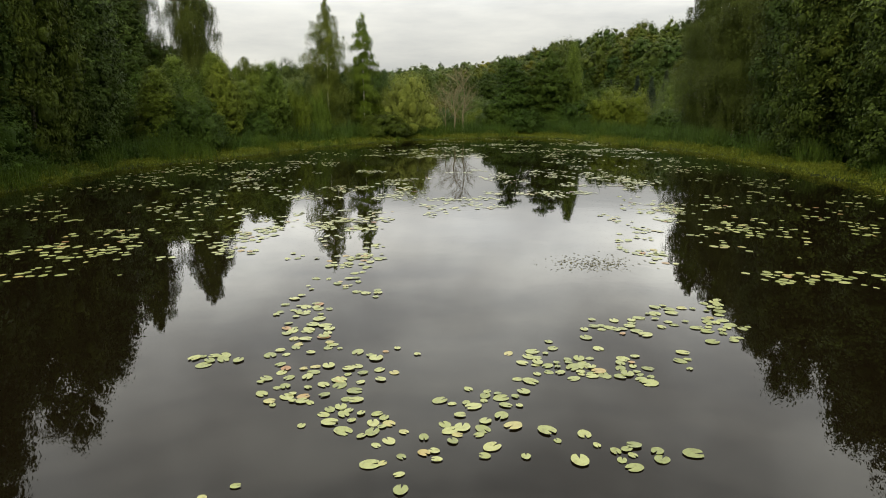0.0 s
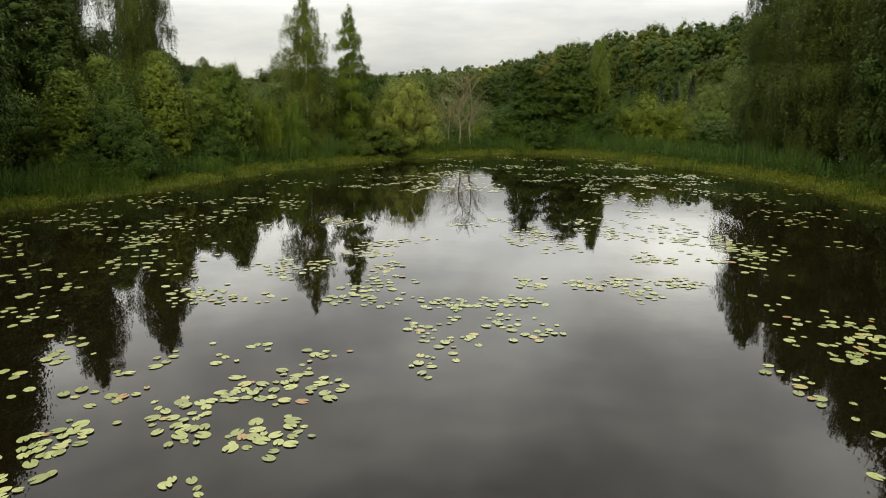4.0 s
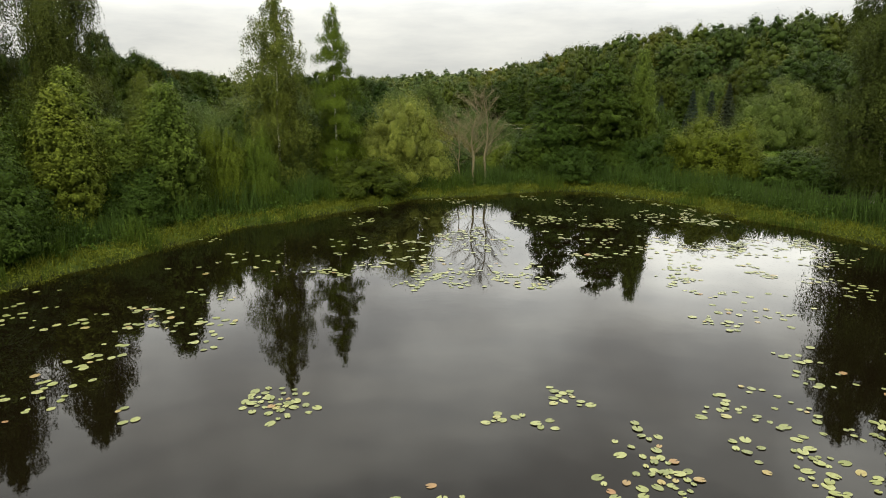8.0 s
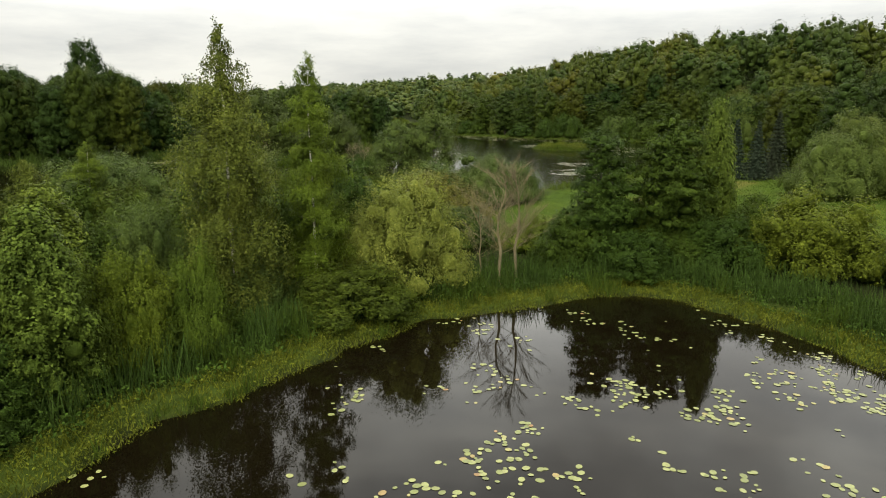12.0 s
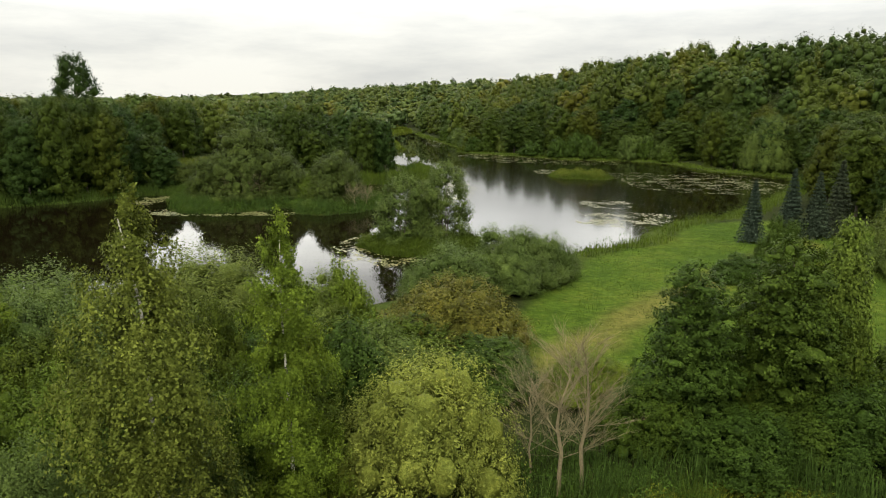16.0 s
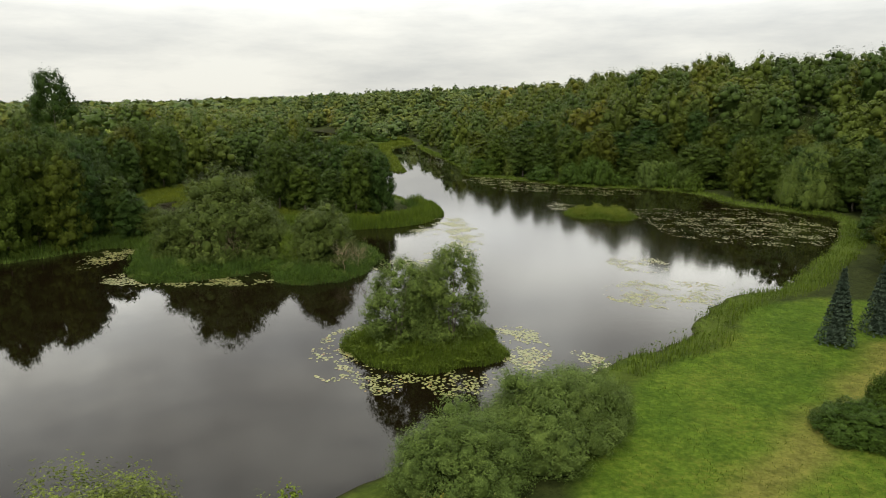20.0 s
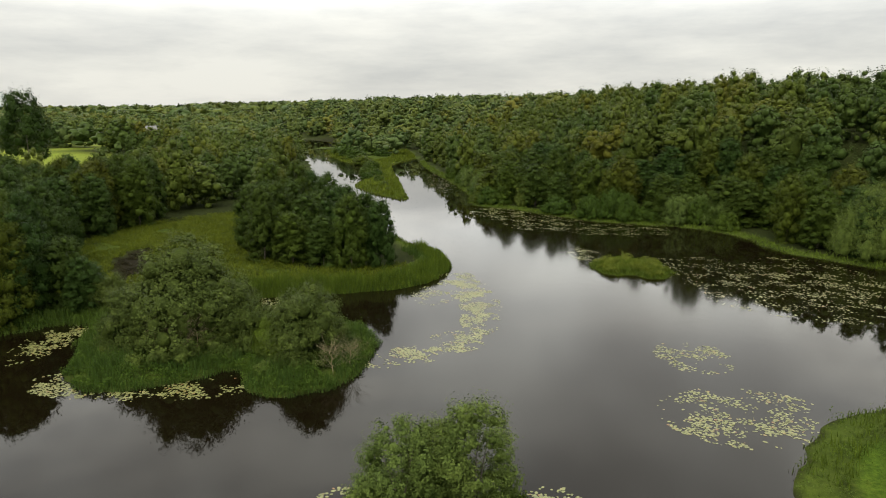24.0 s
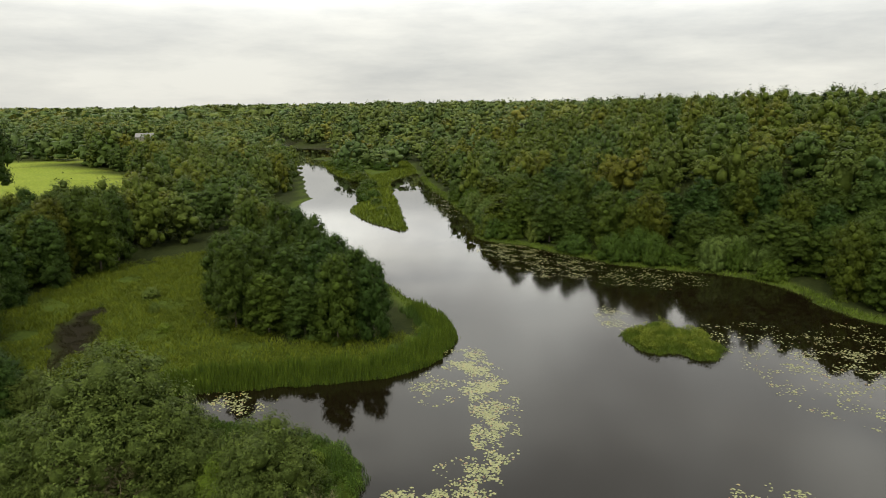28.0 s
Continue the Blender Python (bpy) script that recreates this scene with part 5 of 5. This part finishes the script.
blades("far_marsh_grass", 98, sow(99, 60000, -100, -18, 270, 480, -0.5, 12, lambda x, y, s: inside_distance(x, y, RINGS["marsh"]) > -1), 1.0, 0.34, MEADOW_GRASS, "yellow-green grass on the far marsh", 0.6)
blades("lawn_grass", 100, sow(101, 60000, 0, 55, 74, 132, 2.5, 60, lambda x, y, s: lawn_mask(x, y) > 0.6), 0.10, 0.05, leaf_material("lawn_blades", (0.050, 0.080, 0.008), 0.3, range_of=0.0), "short mown grass of the meadow", 0.4)

# ---- water lilies ----


def pad_mesh(seed, n=15):
    """A lily leaf one metre long: oval, notched, slightly dished."""
    rng = random.Random(seed)
    ratio = rng.uniform(0.7, 0.86)
    verts, faces = [(0.04, 0, 0.0)], []
    for k in range(n):
        a = radians(14) + (2 * math.pi - radians(28)) * k / (n - 1)
        r = 0.5 * (1 + rng.uniform(-0.03, 0.03)) * (0.9 if k in (0, n - 1) else 1)
        verts.append((r * math.cos(a), r * ratio * math.sin(a), rng.uniform(0.0, 0.012)))
    for k in range(n - 1):
        faces.append((0, k + 1, k + 2))
    return mesh_from("lily_leaf", verts, faces, False)


PADS = [pad_mesh(k) for k in range(6)]
for me in PADS:
    me.materials.append(PAD)
LILY_LABEL = "floating yellow-green water lily leaves on dark water"


def pad_places(rng, rx, ry, n, size):
    """Clustered places in an oval, hardly overlapping."""
    out, hubs = [], []
    while len(hubs) < max(2, n // 5):
        u, v = rng.uniform(-1, 1), rng.uniform(-1, 1)
        if u * u + v * v < 1:
            hubs.append((u, v))
    for _ in range(n * 30):
        if len(out) == n:
            break
        hx, hy = rng.choice(hubs)
        x, y = hx * rx + rng.gauss(0, 0.20), hy * ry + rng.gauss(0, 0.24)
        s = size * rng.uniform(0.55, 1.3)
        if all((x - a) ** 2 + (y - b) ** 2 > (0.33 * (s + c)) ** 2 for a, b, c in out):
            out.append((x, y, s))
    return out


def lily_patch(cx, cy, rx, ry, n, size=0.2, single=True):
    rng = random.Random(int(cx * 71 + cy * 913))
    places = pad_places(rng, rx, ry, n, size)
    if single:
        root = tagged(new("lily_patch"), LILY_LABEL, "water lilies", "lily patches on the pond")
        root.location = (cx, cy, 0)
        root.empty_display_size = 0.2
        for x, y, s in places:
            leaf = put("leaf", PADS[rng.randrange(6)], None, root)
            leaf.matrix_basis = pose(x, y, 0.006 + rng.random() * 0.012, rng.gauss(0, 1.5), rng.gauss(0, 1.5), rng.uniform(0, 360)) @ Matrix.Diagonal((s, s, s, 1))
        return
    v, f = [], []
    for x, y, s in places:
        a, base = rng.uniform(0, 6.28), len(v)
        ring = [(0.5 * s * math.cos(k * 0.785 + 0.2), 0.4 * s * math.sin(k * 0.785 + 0.2)) for k in range(8)]
        z = 0.006 + rng.random() * 0.012
        v += [(cx + x + p * math.cos(a) - q * math.sin(a), cy + y + p * math.sin(a) + q * math.cos(a), z + rng.uniform(0, 0.02) * s) for p, q in ring]
        f += [(base, base + 1, base + 2, base + 3), (base, base + 3, base + 4, base + 7), (base + 4, base + 5, base + 6, base + 7)]
    if f:
        tagged(put("lily_patch", mesh_from("lily_patch", v, f, False), PAD), LILY_LABEL, "water lilies", kind="stuff")


LILIES_FIRST = [(-1.8, 10.8, 0.9, 1.6, 35), (-1.8, 8.9, 1.1, 0.8, 15), (-1.8, 7.9, 0.8, 0.5, 15), (-2.9, 7.2, 0.3, 0.5, 8), (-1.5, 6.3, 0.4, 0.5, 16),
    (-1.5, 5.5, 0.5, 0.5, 10), (-0.4, 6.8, 0.5, 0.7, 18), (-0.4, 5.1, 0.5, 0.6, 20), (-0.1, 4.4, 0.2, 0.2, 4), (0.6, 4.8, 0.3, 0.4, 9), (1.0, 5.6,
    0.5, 0.7, 26)]
LILIES_FIRST += [(1.9, 7.1, 0.5, 0.4, 14), (2.4, 6.6, 0.4, 0.5, 14), (3.2, 6.9, 0.6, 0.4, 22), (4.4, 7.2, 0.3, 0.2, 4), (1.9, 4.6, 0.2, 0.2, 4), (2.6,
    4.5, 0.4, 0.3, 8), (3.2, 4.5, 0.1, 0.1, 3), (3.3, 9.1, 0.7, 0.8, 14), (4.3, 8.8, 0.3, 0.2, 8), (5.3, 8.9, 0.8, 1.0, 36), (-1.8, 3.8, 0.4, 0.2, 4)]
LILIES_SECOND = [(-5.8, 16.4, 1.1, 1.3, 45), (-5.2, 14.7, 0.5, 0.6, 18), (-4.8, 13.8, 0.3, 0.2, 4), (-3.0, 15.5, 0.6, 1.0, 8), (-3.1, 13.9, 0.3, 0.3,
    5), (-2.3, 12.9, 0.3, 0.3, 8), (-1.5, 13.5, 0.4, 0.7, 28), (-1.5, 15.1, 0.5, 0.4, 6), (-4.8, 18.7, 0.6, 1.8, 40), (-2.6, 19.1, 1.5, 2.2, 110)]
LILIES_SECOND += [(-0.6, 20.5, 0.9, 0.8, 12), (1.4, 22.4, 1.7, 2.0, 80), (8.0, 21.3, 1.2, 1.2, 60), (6.1, 19.0, 0.3, 1.1, 12), (7.9, 19.5, 0.5, 0.6,
    14), (6.9, 17.5, 0.5, 0.4, 14), (5.5, 15.9, 0.2, 0.2, 5), (6.2, 16.2, 0.3, 0.2, 6), (5.6, 14.2, 0.6, 0.8, 26), (10.3, 21.3, 0.5, 0.7, 14)]
LILIES_THIRD = [(-10.0, 30.7, 0.9, 1.1, 40), (-5.6, 24.1, 0.7, 0.5, 30), (-4.0, 23.9, 0.6, 0.2, 14), (-3.9, 27.2, 1.0, 0.8, 45), (-3.9, 25.9, 0.4,
    0.4, 6), (-1.9, 29.3, 0.9, 1.2, 45), (-1.4, 27.4, 0.6, 0.7, 16), (-0.8, 31.0, 0.5, 0.4, 8), (-3.6, 34.0, 1.2, 0.8, 40), (-1.7, 25.3, 0.9, 0.6,
    26), (-2.3, 23.9, 0.5, 0.3, 12), (-1.0, 23.9, 0.6, 0.4, 14), (-0.6, 26.0, 0.3, 0.3, 4)]
LILIES_THIRD += [(0.4, 24.0, 0.6, 0.6, 16), (1.4, 23.6, 0.3, 0.2, 7), (1.2, 34.0, 1.5, 0.9, 24), (3.3, 31.0, 1.0, 2.1, 60), (4.0, 29.2, 0.5, 0.7, 10),
    (6.2, 32.5, 1.5, 2.5, 80), (2.6, 25.2, 0.3, 0.5, 14), (4.1, 25.4, 1.0, 0.6, 36), (4.8, 24.4, 0.4, 0.5, 14), (6.1, 28.0, 0.7, 0.6, 26), (6.5, 25.2,
    0.7, 0.6, 26), (8.9, 31.3, 1.0, 3.1, 70), (9.5, 29.6, 0.4, 1.6, 30)]
LILIES_NORTH = [(-9.9, 40.3, 0.8, 0.5, 12), (-9.2, 38.5, 0.5, 0.4, 8), (-4.4, 45.2, 1.0, 1.0, 26), (-2.5, 49.5, 1.5, 0.9, 30), (-1.3, 45.0, 2.0, 2.5,
    110), (2.1, 44.5, 1.2, 1.9, 60), (0.7, 51.6, 1.6, 3.6, 70), (-5.3, 55.1, 1.0, 1.0, 14), (6.0, 55.6, 3.3, 1.9, 90), (5.3, 47.6, 0.6, 0.6, 16),
    (12.5, 57.3, 2.9, 2.9, 110), (7.4, 43.8, 0.6, 0.8, 22), (8.6, 45.5, 0.9, 0.6, 18), (12.0, 48.3, 1.2, 2.7, 45), (7.3, 39.4, 0.6, 0.6, 14), (11.4,
    44.3, 0.5, 0.8, 14), (15.1, 50.4, 0.7, 1.4, 30), (10.2, 49.9, 1.4, 1.0, 20), (-12.0, 50.5, 1.6, 0.7, 10)]
LILIES_SIDES = [(-9.3, 14.7, 1.4, 3.8, 80), (8.9, 11.9, 1.4, 0.8, 40), (9.9, 18.5, 1.6, 2.2, 50), (13.0, 17.4, 0.7, 2.6, 30), (-14.2, 30.2, 4.5, 5.2,
    50)]

for row in LILIES_FIRST + LILIES_SECOND + LILIES_THIRD:
    lily_patch(*row)
for row in LILIES_NORTH + LILIES_SIDES:
    lily_patch(*row, 0.22, False)


def loose_lilies(seed, n, x0, x1, y0, y1, bar):
    """Leaves strewn in loose strings over a stretch of the pond, in one mesh."""
    rng = np.random.default_rng(seed)
    x, y = rng.uniform(x0, x1, n), rng.uniform(y0, y1, n)
    ok = (shore(x, y) < -0.5) & (ripple(x, y * 0.8, 1.7, seed) + 0.6 * ripple(x, y, 0.6, 1.0) > bar)
    raft(x[ok], y[ok], 0.21, rng, PAD)


def raft(x, y, size, rng, material):
    m = len(x)
    if not m:
        return
    s, turn = size * rng.uniform(0.55, 1.3, m), rng.uniform(0, 6.28, m)
    k = np.arange(7) * 2 * math.pi / 7
    px, py = 0.5 * s[:, None] * np.cos(k), 0.4 * s[:, None] * np.sin(k)
    v = np.stack([x[:, None] + px * np.cos(turn)[:, None] - py * np.sin(turn)[:, None], y[:, None] + px * np.sin(turn)[:, None] + py * np.cos(turn)[:, None],
                  np.repeat(0.006 + rng.random(m)[:, None] * 0.012, 7, 1)], 2).reshape(-1, 3)
    tagged(put("lily_raft", mesh_from("lily_raft", v, np.arange(7 * m).reshape(m, 7), False), material), "loose strings of small floating lily leaves", "water lilies", kind="stuff")


loose_lilies(21, 1500, -17, -6, 12, 40, 0.15)
loose_lilies(22, 2200, 7.5, 19, 11, 52, 0.25)
loose_lilies(23, 2600, -6, 16, 46, 66, 0.45)
loose_lilies(24, 300, -16, -6, 36, 50, 0.4)


def lake_lilies(cx, cy, rx, ry, n, size=0.27):
    """A wide thin raft of lily leaves on the lake, in one mesh."""
    rng = np.random.default_rng(int(cx * 31 + cy * 77) % 100000)
    a, r = rng.uniform(0, 6.28, n * 4), np.sqrt(rng.random(n * 4))
    x, y = cx + np.cos(a) * r * rx, cy + np.sin(a) * r * ry
    ok = (shore(x, y) < -0.3) & (ripple(x, y, 1.9, 3.0) + 0.5 * ripple(x, y, 0.7, 1.0) > -0.15 + 0.45 * r + 0.3 * rng.normal(0, 1, n * 4))
    x, y = x[ok][:int(n * 1.6)], y[ok][:int(n * 1.6)]
    raft(x, y, size, rng, PAD_LAKE)


LAKE_LILIES = [(-13.5, 116, 3.0, 6.5, 420), (1.5, 117, 3.0, 6.0, 420), (-6, 110, 6, 3.5, 300), (18.4, 131.9, 5.3, 3.2, 160), (7.1, 112.5, 2.0, 4.0, 160), (46, 172, 16, 13, 900),
               (52, 180, 9, 16, 520), (-37, 139, 11, 3.0, 420), (-5.8, 180, 3.4, 5, 420), (-4.0, 174, 3.6, 6, 520), (-2.4, 167, 3.0, 6, 460), (-2.6, 160, 2.6, 5.5, 380), (-5.6, 152.5, 3.4, 3.6, 300), (-10, 148.4, 3.4, 2.6, 280), (-13.8, 146.4, 2.4, 2.2, 140), (-9, 171.5, 3.6, 5, 160), (20.5, 148, 4.1, 4.9, 260)]
LAKE_LILIES_FAR = [(20.5, 134, 8, 6, 520), (4, 246, 7, 11, 600), (14, 234, 10, 14, 800), (-53, 153, 4.3, 4, 200), (18, 198, 3.2, 7, 200), (-11, 330, 7, 45, 900),
                   (-33, 167, 6, 3.5, 260), (36, 186, 12, 10, 360), (-58, 186, 6, 14, 200), (30, 222, 12, 8, 400), (-44, 140, 5, 3, 200), (-62, 187, 4, 11, 500), (-54, 151, 3, 7, 300), (-33, 140, 9, 2.5, 260)]
for row in LAKE_LILIES + LAKE_LILIES_FAR:
    lake_lilies(*row)

# thin dark stems standing in the pond
rng_s = np.random.default_rng(9)
stems = np.stack([rng_s.normal(3.5, 0.75, 170), rng_s.normal(13.0, 0.6, 170)], 1)
blades("water_horsetail", 110, stems, 0.28, 0.012, bark_material("dark_stems", (0.02, 0.02, 0.01), (0.05, 0.045, 0.02)), "thin dark stems standing in the pond", 0.35)


rng_w = np.random.default_rng(19)
weed_at = np.stack([rng_w.normal(4.1, 0.5, 420), rng_w.normal(13.2, 0.4, 420), np.full(420, 0.004)], 1)
weed_v, weed_f = leaf_quads(rng_w, weed_at, np.tile((0, 0, 9.0), (420, 1)), rng_w.uniform(0.03, 0.09, 420), 0.0, 0.3)
tagged(put("pond_weed", mesh_from("pond_weed", weed_v, weed_f, False), leaf_material("pale_pond_weed", (0.21, 0.20, 0.12), 0.4, range_of=0.0)), "pale brown pond weed floating among thin stems", "weeds", kind="stuff")


# ---- the dead trees at the pond's end ----
def dead_tree(name, seed, x, y, height, radius, label):
    rng = random.Random(seed)
    root = tagged(new(name), label, "tree")
    root.location = (x, y, height_at(x, y))
    verts, faces = [], []
    line = [Vector((rng.uniform(-0.05, 0.05) * k, rng.uniform(-0.05, 0.05) * k, height * k / 6 - (0.2 if k == 0 else 0))) for k in range(7)]
    tube(verts, faces, line, [radius * (1.2 - 0.17 * k) for k in range(7)], 8)
    put("trunk", mesh_from("dead_trunk", [tuple(v) for v in verts], faces), BARK_DEAD, root)
    for k in range(40):
        verts, faces = [], []
        t = rng.uniform(0.25, 1.0)
        at = line[min(int(t * 6), 5)].lerp(line[min(int(t * 6) + 1, 6)], t * 6 - min(int(t * 6), 5))
        a = rng.uniform(0, 6.28)
        out = Vector((math.cos(a), math.sin(a), rng.uniform(0.4, 1.5))).normalized()
        reach = rng.uniform(0.9, 2.6) * (1.25 - 0.5 * t)
        end = at + out * reach
        tube(verts, faces, [at, at + out * reach * 0.5 + Vector((0, 0, -0.05)), end], [radius * 0.16, radius * 0.1, radius * 0.04], 4)
        for _ in range(20):
            q = at.lerp(end, rng.uniform(0.3, 1.0))
            w = (out + Vector((rng.uniform(-1, 1), rng.uniform(-1, 1), rng.uniform(-0.3, 1.0))) * 0.8).normalized()
            tube(verts, faces, [q, q + w * rng.uniform(0.3, 0.8)], [radius * 0.06, radius * 0.025], 3)
        put("branch", mesh_from("dead_branch", [tuple(v) for v in verts], faces), BARK_DEAD, root)


dead_tree("dead_tree", 3, 1.2, 69.4, 6.0, 0.085, "dead bare tree with bleached trunk by the pond")
dead_tree("dead_tree", 4, 2.1, 69.6, 6.2, 0.085, "dead bare tree with bleached trunk by the pond")
dead_tree("dead_tree", 6, 0.2, 70.3, 4.4, 0.05, "thin dead bare tree by the pond")

for k, (x, y, h) in enumerate(((-36.8, 146.0, 4.6), (-35.2, 145.2, 3.8), (-33.6, 145.8, 4.4), (-38.6, 146.6, 3.6), (-18.2, 142.0, 2.6), (-16.6, 143.6, 2.4))):
    dead_tree("dead_tree", 7 + k, x, y, h, 0.045, "bare grey dead shrub at the edge of a willow")


# ---- a far farmhouse above the west field ----
def farmhouse(x, y, turn):
    root = tagged(new("farmhouse"), "distant low farmhouse with a grey pitched roof", "house")
    root.matrix_basis = pose(x, y, height_at(x, y) - 0.2, 0, 0, turn) @ Matrix.Diagonal((0.6, 0.6, 0.75, 1))
    plaster, tin = Nodes("pale_house_wall"), Nodes("grey_roof")
    for m, a, b in ((plaster, (0.10, 0.09, 0.075), (0.15, 0.135, 0.115)), (tin, (0.07, 0.068, 0.066), (0.12, 0.118, 0.115))):
        m.join(m.ramp(m.noise(0.8), (0.3, a), (0.7, b)), m.shader.inputs["Base Color"])
    bm = bmesh.new()
    bmesh.ops.create_cube(bm, size=1, matrix=Matrix.LocRotScale((0, 0, 2.2), None, (22, 9, 4.4)))
    part("wall", bm, plaster.material, root)
    bm = bmesh.new()
    ends = []
    for end in (-11.6, 11.6):
        ends.append([bm.verts.new((end, yy, z)) for yy, z in ((-5.2, 4.2), (0, 8.2), (5.2, 4.2), (5.2, 4.5), (0, 8.6), (-5.2, 4.5))])
    for k in range(6):
        bm.faces.new((ends[0][k], ends[0][(k + 1) % 6], ends[1][(k + 1) % 6], ends[1][k]))
    for e in ends:
        bm.faces.new((e[0], e[1], e[4], e[5]))
        bm.faces.new((e[1], e[2], e[3], e[4]))
    part("roof", bm, tin.material, root)
    for k in range(5):
        bm = bmesh.new()
        bmesh.ops.create_cube(bm, size=1, matrix=Matrix.LocRotScale((-8.5 + 4.2 * k, -4.52, 2.4), None, (1.3, 0.12, 1.5)))
        part("window", bm, WINDOW_DARK, root)
    bm = bmesh.new()
    bmesh.ops.create_cube(bm, size=1, matrix=Matrix.LocRotScale((3, 0.6, 8.8), None, (1, 1, 1.8)))
    part("chimney", bm, tin.material, root)


farmhouse(-258, 612, 12)
